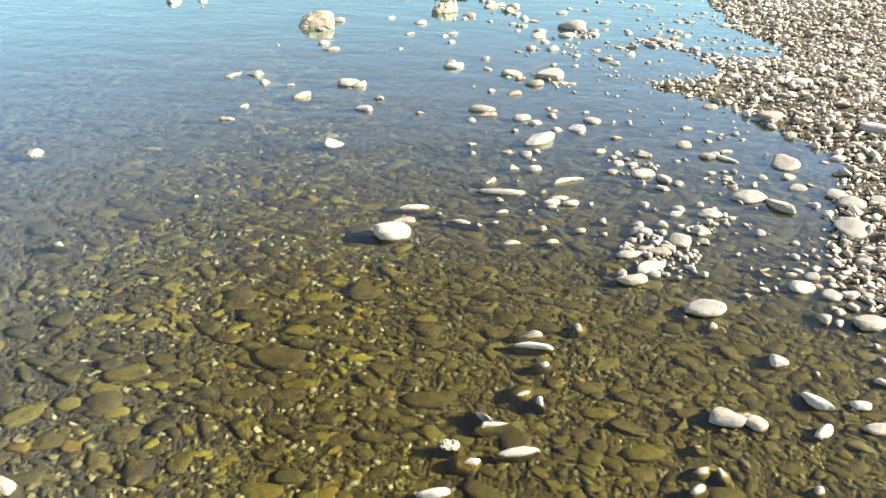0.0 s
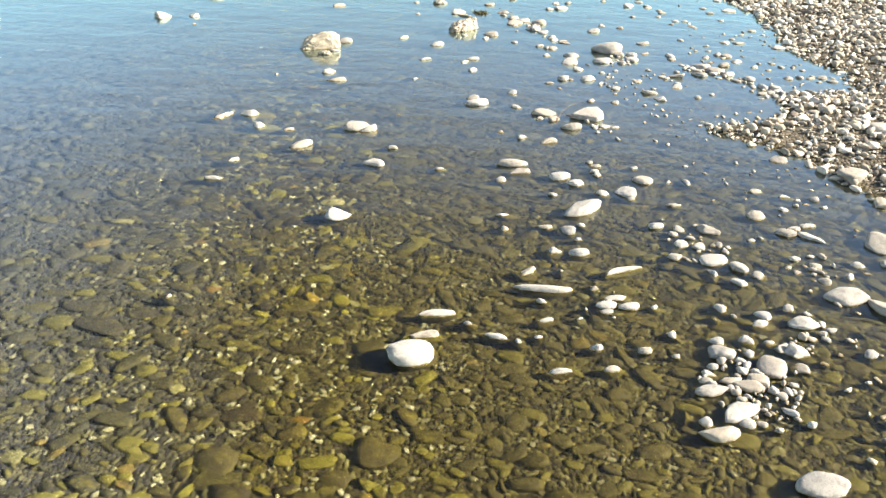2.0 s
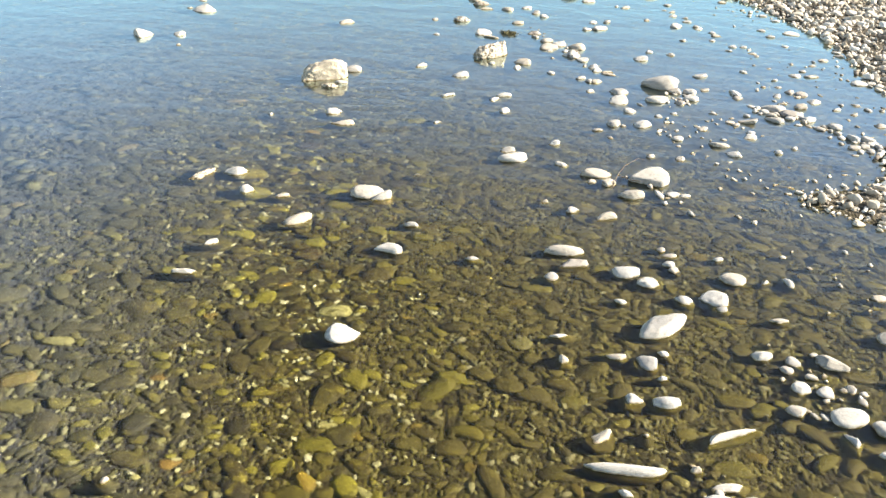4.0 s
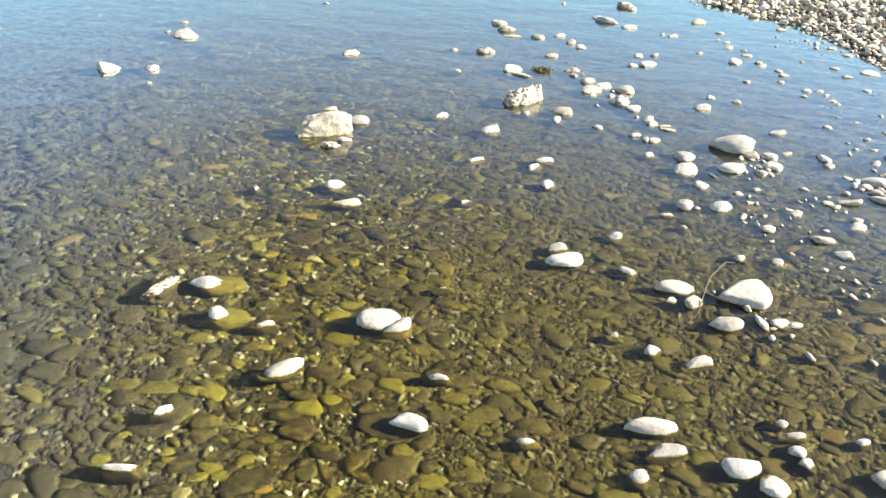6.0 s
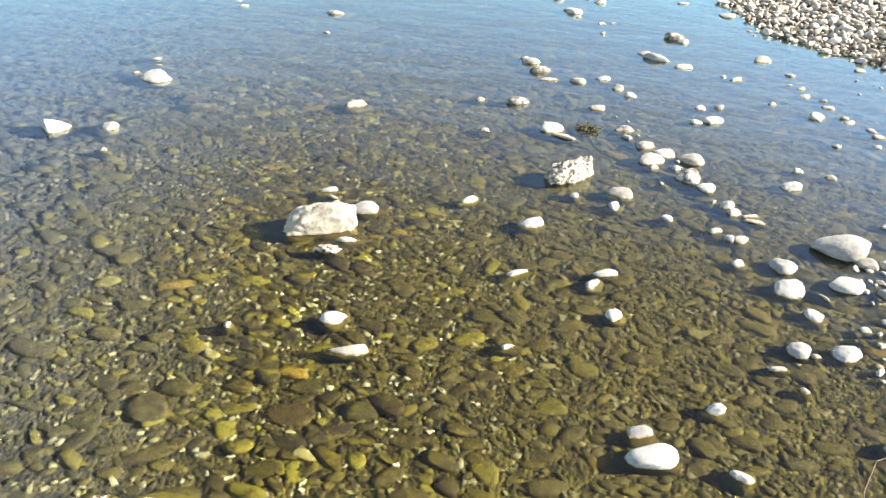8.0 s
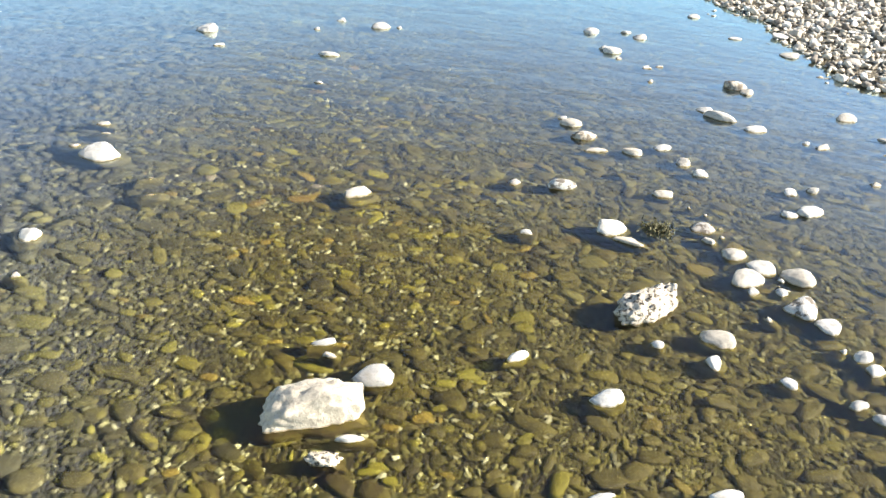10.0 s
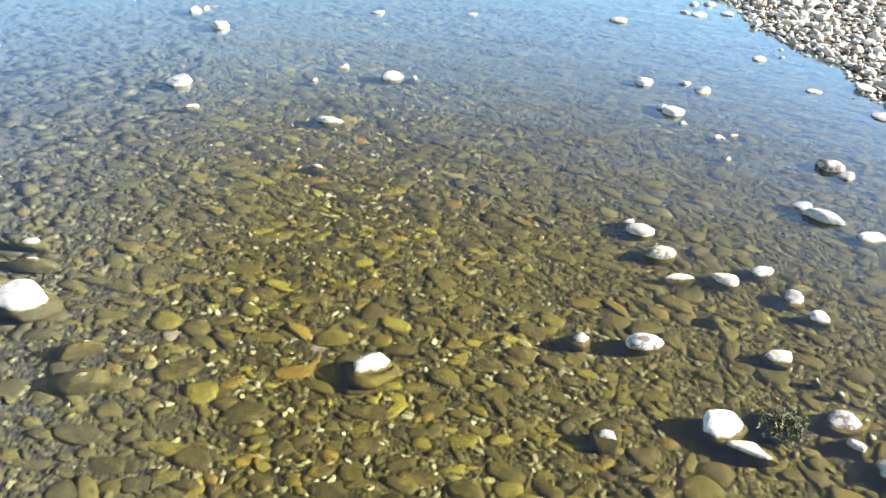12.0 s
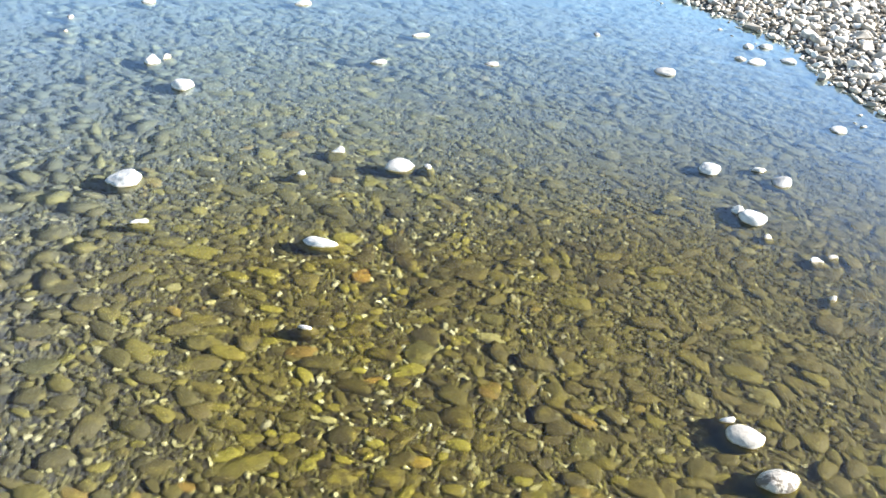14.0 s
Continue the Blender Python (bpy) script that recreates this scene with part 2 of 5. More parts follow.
def shore_side(x, y):
    """Metres from the waterline: over 0 in the water, under 0 on the bank."""
    x, y = np.asarray(x, float), np.asarray(y, float)
    best = np.full(x.shape, 1e9)
    for (ax, ay), (bx, by) in zip(SHORE, SHORE[1:]):
        dx, dy = bx - ax, by - ay
        k = np.clip(((x - ax) * dx + (y - ay) * dy) / (dx * dx + dy * dy), 0, 1)
        far = np.hypot(x - ax - k * dx, y - ay - k * dy)
        best = np.minimum(best, far)
    line = np.interp(y, [p[1] for p in SHORE], [p[0] for p in SHORE])
    return np.where(x < line, best, -best)


def waves(x, y):
    return (np.sin(3.1 * x + 1.7 * y + 0.4) + np.sin(-2.3 * x + 3.7 * y + 2.0) + 0.7 * np.sin(6.1 * x - 4.9 * y)
            + 0.6 * np.sin(8.3 * x + 7.1 * y + 1.0)) / 3.3


# Low mounds of sand and gravel that carry the heaps of pebbles: x, y, reach.
MOUNDS = [(1.42, 2.17, 0.20), (1.69, 2.46, 0.13), (1.40, 3.08, 0.15), (1.84, 2.92, 0.14), (2.06, 2.08, 0.2), (1.03, 2.58, 0.10), (1.20, 5.08, 0.14),
          (1.33, 5.57, 0.11), (1.56, 5.26, 0.11), (1.08, 4.32, 0.10), (1.37, 4.72, 0.12), (0.60, 6.38, 0.09), (1.80, 5.47, 0.07), (1.90, 5.44, 0.08),
          (2.02, 5.38, 0.08), (2.12, 5.27, 0.09), (2.22, 5.15, 0.1), (1.86, 1.30, 0.16), (1.55, 1.24, 0.12)]


def bed_height(x, y):
    s = shore_side(x, y)
    w = waves(np.asarray(x, float), np.asarray(y, float))
    wet = -0.030 * (1 - np.exp(-np.maximum(s, 0) / 0.14)) - 0.013 * np.clip(s - 0.5, 0, 2.6) - 0.006 * np.clip(s - 3.1, 0, 4) - 0.05 * np.clip(s - 7.1, 0, 20)
    dry = 0.06 * (1 - np.exp(np.minimum(s, 0) / 0.5)) + 0.05 * np.clip(-s, 0, 8)
    level = wet + dry + 0.006 * w * np.clip(np.abs(s) * 3, 0.15, 1)
    for mx, my, reach in MOUNDS:
        level = level + np.maximum(-0.008 - level, 0) * np.exp(-((x - mx) ** 2 + (y - my) ** 2) / reach ** 2)
    return level


def spread(lo, hi, step, far):
    """Even steps from lo to hi, then ever wider ones out to far on both sides."""
    mid = list(np.arange(lo, hi + step / 2, step))
    left, right, gap = [], [], step
    while gap * 4.5 < far:
        gap *= 1.35
        left.append((left[-1] if left else lo) - gap)
        right.append((right[-1] if right else hi) + gap)
    return np.array(left[::-1] + mid + right)


def sheet(name, xs, ys, height, material):
    gx, gy = np.meshgrid(xs, ys)
    verts = np.stack([gx, gy, height(gx, gy)], -1).reshape(-1, 3)
    i = np.arange(len(xs) * len(ys)).reshape(len(ys), len(xs))
    faces = np.stack([i[:-1, :-1], i[:-1, 1:], i[1:, 1:], i[1:, :-1]], -1).reshape(-1, 4)
    me = bpy.data.meshes.new(name)
    me.from_pydata(verts.tolist(), [], faces.tolist())
    me.polygons.foreach_set("use_smooth", np.ones(len(faces), bool))
    me.materials.append(material)
    return new(name, me)


ground = tagged(sheet("ground", spread(-5, 4.5, 0.06, 1500), spread(-0.5, 14, 0.06, 1500), bed_height, BED),
                "gravelly river bed rising to a dry pebble bank", "ground", kind="structure")
water = tagged(sheet("water", spread(-5, 4.5, 0.5, 1500), spread(-0.5, 14, 0.5, 1500), lambda x, y: 0 * x, WATER),
               "clear shallow river water with faint ripples", "water", kind="structure")
water.visible_shadow = False


# ---- stones ----
def ball(level):
    bm = bmesh.new()
    bmesh.ops.create_icosphere(bm, subdivisions=level, radius=1)
    v = np.array([p.co[:] for p in bm.verts])
    f = np.array([[p.index for p in q.verts] for q in bm.faces])
    bm.free()
    return v, f


BALLS = {n: ball(n) for n in (1, 2, 3, 4)}


def shaped(level, seed, lumpy=0.16, square=0.8, facets=3, chips=0.0, cut=(0.62, 0.85, 0.75)):
    """A worn stone of about unit half-size: squared off a little, lumpy, with a few flattened faces."""
    v, f = BALLS[level]
    rng = np.random.RandomState(seed)
    p = np.sign(v) * np.abs(v) ** square
    p /= np.maximum(np.linalg.norm(p, axis=1, keepdims=True), 1e-6) ** 0.55
    r = np.zeros(len(v))
    for k in range(7):
        d = rng.normal(size=3)
        d *= (1.3 + 0.5 * k) / np.linalg.norm(d)
        r += np.sin(v @ d + rng.uniform(0, 6.28)) / (1 + 0.6 * k)
    p *= (1 + lumpy * 0.5 * r)[:, None]
    for k in range(facets):
        d = rng.normal(size=3)
        d /= np.linalg.norm(d)
        over = np.maximum(p @ d - rng.uniform(cut[0], cut[1]), 0)
        p -= cut[2] * over[:, None] * d
    if chips:
        q = Vector((seed * 0.37, 0, 0))
        p *= 1 + chips * np.array([noise.fractal(Vector(w) * 2.4 + q, 0.9, 2.0, 4) for w in v])[:, None]
    p[:, 0] *= 1 + 0.16 * rng.uniform(-1, 1) * p[:, 1]
    p[:, 1] *= 1 + 0.22 * rng.uniform(-1, 1) * p[:, 0]
    return p / np.abs(p).max(0), f


def mesh_of(name, verts, faces, material, smooth=True):
    me = bpy.data.meshes.new(name)
    me.vertices.add(len(verts))
    me.vertices.foreach_set("co", np.asarray(verts, float).ravel())
    n, k = faces.shape
    me.loops.add(n * k)
    me.loops.foreach_set("vertex_index", faces.ravel().astype(int))
    me.polygons.add(n)
    me.polygons.foreach_set("loop_start", np.arange(0, n * k, k))
    me.polygons.foreach_set("use_smooth", np.full(n, smooth))
    me.update(calc_edges=True)
    me.validate()
    me.materials.append(material)
    return me


TAKEN = []  # x, y, radius of the stones placed so far
COUNT = [0]


def words(a, b, dry_ground):
    size = "large" if a > 0.07 else "fist-sized" if a > 0.04 else "small"
    form = "elongated" if b < 0.5 * a or a < 0.5 * b else "oval" if b < 0.75 * a or a < 0.75 * b else "rounded"
    if dry_ground:
        return f"{size} {form} pale stone lying on the pebble bank"
    return f"{size} {form} pale stone, dry above the shallow water"


def stone(x, y, turn, a, b, rise, taper=0.0, material=None, foot=None):
    """A stone that stands out of the water (or lies on the bank) by rise, its waterline a by b half-sizes.
    foot (shift along a and b, widening along a and b): a broad body under water of which only one end stands dry."""
    COUNT[0] += 1
    rise = min(rise, 0.75 * min(a, b) + 0.006)
    floor = float(bed_height(x, y))
    line = max(floor, 0.0)
    bottom = floor - 0.012 - (0.25 * rise if floor > 0 else 0)
    half = (line + rise - bottom) / 2
    centre = bottom + half
    pick = (math.sin(COUNT[0] * 78.233) * 43758.5453) % 1.0
    if min(a, b) > 0.03 or pick < 0.6:  # river-worn, but seldom an even oval
        v, f = shaped(4 if a > 0.026 else 3, 1000 + COUNT[0], lumpy=0.26, square=0.84, facets=6, chips=0.05, cut=(0.6, 0.9, 0.72))
        v[:, 1] *= 1 - 0.55 * pick * v[:, 0] ** 2
    else:  # a broken, flat-sided piece
        v, f = shaped(4 if a > 0.045 else 3, 1000 + COUNT[0], lumpy=0.3, square=0.78, facets=9, chips=0.06, cut=(0.55, 0.84, 0.9))
    v[:, 1] *= 1 + taper * v[:, 0]
    # one rounded body that is a by b where the water cuts it, and wider further down
    way = 2.2 * math.sin(COUNT[0] * 2.4) ** 3  # most lean the same way, as the current laid them
    cut = min((line - centre) / half, 0.86)
    v[:, 2] *= np.where(v[:, 2] > cut, 1 + 0.45 * (v[:, 0] * math.cos(way) + v[:, 1] * math.sin(way)), 1)
    over = np.clip((v[:, 2] - cut) / (1 - cut), 0, 1.3)
    v[:, 2] = np.where(v[:, 2] > cut, cut + (1 - cut) * over ** (0.55 + 0.4 * pick), v[:, 2])
    wide = 1 / math.sqrt(1 - max(cut, 0.0) ** 2)
    spare = np.clip(0.8 * half / (max(a, b) * wide), 1, 1.6) + 0.35 * pick * (a < 0.05) - 1
    down = np.clip((cut - v[:, 2:]) / (cut + 0.9), 0, 1)
    v[:, :2] *= wide * (1 + spare * np.minimum(1.6 * down, 1))
    v = v * (a * (1.06 if a > 0.06 else 1.12), b * 1.12, half)
    if foot:
        ease = np.minimum(3.5 * down, 1)
        v[:, :2] = v[:, :2] * (1 + ease * (np.array(foot[2:]) - 1)) + ease * np.array(foot[:2])
    name = "cobble" if a > 0.04 else "pebble"
    ob = new(name, mesh_of(name, v, f, material or (WHITE if a > 0.075 else LONE)))
    ob.matrix_world = pose(x, y, centre, 0, 0, turn)
    TAKEN.append((x, y, 0.8 * max(a, b)))
    text = words(a, b, floor > -0.005)
    if material:
        text = text.replace("pale", "mottled grey and white")
    return tagged(ob, text, "stone", "pale stones along the water's edge")


stone(-0.372, 0.738, 7, 0.035, 0.034, 0.021)
stone(0.693, 0.854, 18, 0.043, 0.016, 0.022)
stone(1.371, 0.950, 38, 0.027, 0.012, 0.011)
stone(1.672, 0.985, 8, 0.019, 0.012, 0.010)
stone(1.300, 1.958, 9, 0.060, 0.028, 0.031)
stone(-1.761, 6.579, 30, 0.039, 0.015, 0.022)
stone(-0.656, 5.418, 11, 0.044, 0.012, 0.017)
stone(1.393, 2.013, 8, 0.026, 0.024, 0.015)
stone(1.267, 2.003, 9, 0.017, 0.015, 0.010)
stone(1.433, 2.022, 9, 0.017, 0.015, 0.010)
stone(1.441, 1.014, -24, 0.011, 0.012, 0.006)
stone(0.956, 3.285, 29, 0.097, 0.047, 0.042)
stone(0.842, 2.173, 8, 0.044, 0.015, 0.023)
stone(1.019, 2.207, 9, 0.030, 0.016, 0.015)
stone(1.392, 1.027, 35, 0.028, 0.012, 0.009)
stone(1.221, 2.027, 8, 0.008, 0.012, 0.004)
stone(1.421, 2.048, 7, 0.012, 0.012, 0.007)
stone(0.776, 0.980, 7, 0.029, 0.021, 0.015)
stone(-0.922, 6.687, 30, 0.056, 0.035, 0.031, foot=(-0.004, -0.020, 1.22, 1.6))
stone(1.383, 2.063, 28, 0.067, 0.037, 0.029)
stone(1.528, 2.083, -32, 0.026, 0.012, 0.013)
stone(0.898, 1.024, 12, 0.055, 0.014, 0.021)
stone(-0.012, 7.478, 11, 0.070, 0.042, 0.034, material=MOTTLED)
stone(0.372, 2.180, 24, 0.092, 0.060, 0.058)
stone(1.332, 2.093, 6, 0.010, 0.012, 0.006)
stone(1.183, 3.437, 11, 0.024, 0.014, 0.012)
stone(1.393, 1.112, 5, 0.011, 0.012, 0.006)
stone(0.837, 3.427, 9, 0.022, 0.014, 0.011)
stone(0.967, 2.306, 9, 0.030, 0.012, 0.015)
stone(1.125, 2.325, 8, 0.029, 0.018, 0.015)
stone(1.525, 2.158, 9, 0.019, 0.018, 0.011)
stone(1.053, 3.473, -11, 0.033, 0.022, 0.019)
stone(1.310, 2.145, 13, 0.051, 0.021, 0.025)
stone(1.161, 3.494, 10, 0.049, 0.039, 0.024)
stone(1.371, 2.170, 7, 0.019, 0.018, 0.011)
stone(0.717, 2.316, 10, 0.011, 0.012, 0.006)
stone(1.427, 2.180, -3, 0.042, 0.020, 0.023)
stone(1.751, 1.205, 38, 0.040, 0.016, 0.015)
stone(0.387, 2.291, 16, 0.048, 0.014, 0.022)
stone(0.852, 1.134, 18, 0.046, 0.012, 0.009)
stone(0.776, 2.345, 9, 0.013, 0.012, 0.007)
stone(0.643, 2.326, -8, 0.052, 0.014, 0.022)
stone(1.297, 2.190, 8, 0.021, 0.018, 0.011)
stone(-0.734, 3.337, 3, 0.061, 0.020, 0.028)
stone(1.910, 1.241, -5, 0.037, 0.020, 0.021)
stone(1.466, 2.217, -50, 0.037, 0.034, 0.021)
stone(0.803, 1.148, -34, 0.040, 0.012, 0.017, material=MOTTLED)
stone(0.019, 5.695, 12, 0.050, 0.039, 0.025)
stone(1.578, 1.228, -16, 0.032, 0.030, 0.018)
stone(1.232, 2.421, 8, 0.018, 0.017, 0.011)
stone(0.792, 5.769, 10, 0.022, 0.020, 0.013)
stone(-0.069, 7.633, 12, 0.052, 0.046, 0.026)
stone(1.318, 2.230, 1, 0.024, 0.015, 0.013)
stone(1.489, 1.236, 14, 0.053, 0.038, 0.026)
stone(-0.650, 5.658, 11, 0.068, 0.048, 0.035)
stone(-0.315, 6.931, 13, 0.027, 0.022, 0.014)
stone(0.946, 3.569, 10, 0.042, 0.039, 0.024)
stone(0.590, 3.538, 11, 0.023, 0.022, 0.014)
stone(0.539, 2.387, 8, 0.021, 0.012, 0.011)
stone(-0.116, 7.677, 13, 0.025, 0.017, 0.012)
stone(0.315, 6.988, 12, 0.038, 0.034, 0.022)
stone(-0.117, 6.960, 9, 0.064, 0.034, 0.032, material=MOTTLED)
stone(1.618, 2.298, 8, 0.028, 0.026, 0.016)
stone(1.532, 2.296, -25, 0.044, 0.055, 0.026)
stone(0.749, 5.824, 12, 0.026, 0.023, 0.015)
stone(0.958, 1.237, -43, 0.022, 0.013, 0.010)
stone(0.799, 2.439, 9, 0.027, 0.014, 0.014)
stone(1.251, 3.645, -5, 0.051, 0.036, 0.028)
stone(1.901, 1.342, 0, 0.028, 0.018, 0.016)
stone(-0.793, 5.721, 11, 0.018, 0.012, 0.010)
stone(0.415, 2.420, 9, 0.067, 0.014, 0.020)
stone(0.858, 3.623, 10, 0.050, 0.036, 0.025)
stone(1.775, 1.339, -47, 0.047, 0.022, 0.025)
stone(1.050, 3.664, 10, 0.020, 0.017, 0.010)
stone(0.913, 1.280, 47, 0.025, 0.022, 0.010)
stone(1.464, 2.353, 8, 0.019, 0.018, 0.011)
stone(0.562, 5.874, 12, 0.028, 0.025, 0.014)
stone(1.378, 2.345, 15, 0.052, 0.038, 0.025)
stone(0.665, 3.638, 11, 0.056, 0.020, 0.027)
stone(1.012, 2.527, 9, 0.026, 0.012, 0.010)
stone(-0.835, 5.763, 20, 0.043, 0.015, 0.020)
stone(1.619, 2.378, -8, 0.046, 0.022, 0.025)
stone(0.292, 3.614, 10, 0.025, 0.015, 0.013)
stone(-0.246, 5.824, 38, 0.040, 0.016, 0.018)
stone(-0.534, 2.387, 9, 0.013, 0.012, 0.007)
stone(1.031, 3.714, 11, 0.024, 0.023, 0.012)
stone(1.189, 2.579, 8, 0.017, 0.012, 0.009)
stone(1.100, 2.567, 9, 0.036, 0.022, 0.019)
stone(-0.716, 3.539, 28, 0.027, 0.012, 0.012)
stone(1.019, 2.565, 9, 0.034, 0.020, 0.018)
stone(-1.373, 7.769, 13, 0.024, 0.014, 0.013)
stone(1.551, 2.425, 8, 0.018, 0.012, 0.009)
stone(-0.040, 3.621, -12, 0.057, 0.026, 0.029)
stone(1.370, 2.410, 9, 0.026, 0.020, 0.013)
stone(1.475, 2.425, -26, 0.026, 0.019, 0.015)
stone(1.062, 4.720, 12, 0.021, 0.020, 0.012)
stone(0.358, 5.929, 11, 0.033, 0.030, 0.019)
stone(0.146, 7.140, 13, 0.011, 0.012, 0.006)
stone(2.007, 1.469, 7, 0.021, 0.020, 0.012)
stone(0.863, 5.982, 12, 0.028, 0.024, 0.014)
stone(1.228, 3.780, 12, 0.025, 0.012, 0.012)
stone(1.042, 3.766, 10, 0.040, 0.012, 0.012)
stone(1.059, 2.616, 16, 0.043, 0.012, 0.015)
stone(0.648, 3.735, 11, 0.085, 0.034, 0.043)
stone(1.818, 1.482, 10, 0.009, 0.012, 0.005)
stone(0.972, 1.414, 8, 0.018, 0.012, 0.009)
stone(1.745, 2.505, 9, 0.022, 0.020, 0.013)
stone(0.507, 7.225, 12, 0.035, 0.030, 0.019)
stone(0.184, 5.985, 12, 0.022, 0.020, 0.013)
stone(1.005, 3.815, 11, 0.018, 0.016, 0.009)
stone(0.831, 6.041, 12, 0.038, 0.034, 0.021)
stone(0.795, 2.637, 4, 0.102, 0.024, 0.030)
stone(1.549, 2.525, 9, 0.033, 0.019, 0.017)
stone(0.582, 4.764, 12, 0.032, 0.022, 0.016)
stone(0.777, 6.063, 11, 0.015, 0.014, 0.009)
stone(1.697, 2.548, 1, 0.049, 0.033, 0.026)
stone(1.714, 1.538, -19, 0.033, 0.034, 0.019)
stone(0.382, 6.043, -18, 0.061, 0.039, 0.026)
stone(2.050, 1.583, 7, 0.013, 0.012, 0.008)
stone(1.393, 2.541, 9, 0.016, 0.015, 0.010)
stone(-1.870, 5.875, 13, 0.031, 0.016, 0.017)
stone(1.462, 2.572, 9, 0.013, 0.012, 0.008)
stone(0.944, 1.506, -0, 0.064, 0.016, 0.019)
stone(1.565, 2.584, -27, 0.033, 0.023, 0.019)
stone(1.529, 2.797, 9, 0.032, 0.025, 0.016)
stone(0.429, 7.310, 13, 0.035, 0.031, 0.020)
stone(-0.446, 3.771, 32, 0.066, 0.028, 0.031)
stone(0.727, 2.740, 25, 0.040, 0.022, 0.019)
stone(2.067, 1.652, 7, 0.012, 0.012, 0.007)
stone(0.011, 3.828, 11, 0.030, 0.016, 0.015)
stone(1.419, 2.611, 9, 0.024, 0.023, 0.014)
stone(1.667, 2.646, 9, 0.023, 0.021, 0.013)
stone(0.860, 2.775, 9, 0.013, 0.012, 0.008)
stone(1.606, 2.854, 9, 0.030, 0.022, 0.015)
stone(0.877, 4.911, 13, 0.020, 0.018, 0.011)
stone(0.921, 1.561, 20, 0.043, 0.018, 0.020)
stone(0.054, 7.345, 13, 0.049, 0.016, 0.018)
stone(1.102, 2.815, 26, 0.090, 0.018, 0.020)
stone(0.215, 7.369, -3, 0.045, 0.043, 0.024)
stone(0.764, 6.193, 12, 0.046, 0.041, 0.026)
stone(1.233, 4.971, 12, 0.030, 0.027, 0.017)
stone(0.585, 6.185, 13, 0.020, 0.018, 0.011)
stone(1.773, 2.907, 9, 0.019, 0.018, 0.011)
stone(1.090, 1.627, 8, 0.021, 0.020, 0.012)
stone(-0.495, 4.810, 13, 0.075, 0.024, 0.029)
stone(1.559, 2.907, 10, 0.033, 0.031, 0.019)
stone(1.742, 2.940, 8, 0.014, 0.013, 0.008)
stone(1.547, 1.700, 8, 0.021, 0.020, 0.013)
stone(0.364, 7.455, 13, 0.039, 0.029, 0.019)
stone(1.456, 2.934, 10, 0.057, 0.044, 0.029)
stone(0.827, 5.005, 13, 0.028, 0.012, 0.010)
stone(0.700, 6.272, 13, 0.061, 0.055, 0.035, material=MOTTLED)
stone(0.807, 4.039, 37, 0.049, 0.024, 0.020)
stone(-0.026, 4.930, 12, 0.037, 0.024, 0.019)
stone(2.075, 1.785, 13, 0.062, 0.037, 0.030)
stone(-0.904, 4.849, 12, 0.021, 0.012, 0.010)
stone(1.315, 2.950, 9, 0.033, 0.022, 0.017)
stone(1.461, 1.743, 9, 0.016, 0.012, 0.008)
stone(1.789, 3.013, 10, 0.020, 0.018, 0.012)
stone(0.834, 2.911, 9, 0.035, 0.025, 0.018)
stone(0.925, 2.919, 10, 0.045, 0.022, 0.023)
stone(1.942, 1.808, -12, 0.027, 0.035, 0.015)
stone(0.676, 4.070, 11, 0.028, 0.026, 0.016)
stone(-2.066, 8.148, 16, 0.030, 0.012, 0.013)
stone(-1.961, 6.104, 46, 0.044, 0.041, 0.025)
stone(1.522, 3.020, 9, 0.016, 0.015, 0.009)
stone(0.959, 5.094, 12, 0.016, 0.015, 0.009)
stone(0.557, 6.338, 13, 0.025, 0.018, 0.012)
stone(-0.563, 3.970, 12, 0.042, 0.015, 0.016)
stone(1.064, 5.112, 13, 0.046, 0.041, 0.026)
stone(-0.584, 4.942, 13, 0.037, 0.029, 0.020)
stone(-1.438, 8.195, 7, 0.070, 0.027, 0.033)
stone(1.538, 1.795, 14, 0.070, 0.036, 0.040)
stone(0.653, 6.360, 13, 0.025, 0.023, 0.013)
stone(0.915, 5.113, 13, 0.041, 0.038, 0.024)
stone(1.423, 3.039, 10, 0.026, 0.025, 0.015)
stone(-0.142, 4.035, 20, 0.045, 0.029, 0.030)
stone(1.994, 1.869, 9, 0.016, 0.015, 0.010)
stone(-0.734, 3.987, 12, 0.032, 0.030, 0.020, foot=(0.035, 0.0, 1.7, 1.2))
stone(2.067, 1.887, 8, 0.030, 0.022, 0.016)
stone(1.348, 3.051, 10, 0.032, 0.029, 0.017)
stone(0.553, 4.128, 11, 0.020, 0.012, 0.010)
stone(1.500, 3.074, 9, 0.019, 0.017, 0.011)
stone(-0.215, 4.063, 22, 0.078, 0.048, 0.041)
stone(1.207, 5.199, 12, 0.024, 0.020, 0.012)
stone(0.385, 8.343, 14, 0.022, 0.019, 0.012)
stone(0.547, 6.413, 25, 0.060, 0.044, 0.028)
stone(1.397, 3.118, 10, 0.017, 0.015, 0.010)
stone(1.690, 3.163, 10, 0.017, 0.016, 0.010)
stone(2.078, 1.964, 8, 0.035, 0.021, 0.018)
stone(2.013, 1.960, 8, 0.037, 0.035, 0.020)
stone(0.325, 5.163, 14, 0.031, 0.029, 0.018)
stone(1.334, 3.136, 10, 0.023, 0.020, 0.012)
stone(0.635, 3.069, 10, 0.027, 0.025, 0.016)
stone(0.888, 3.095, 9, 0.037, 0.035, 0.022)
stone(0.938, 4.262, 8, 0.059, 0.038, 0.030)
stone(1.167, 5.269, 12, 0.026, 0.015, 0.013)
stone(0.728, 6.475, -8, 0.072, 0.056, 0.038)
stone(1.172, 4.304, 12, 0.026, 0.012, 0.011)
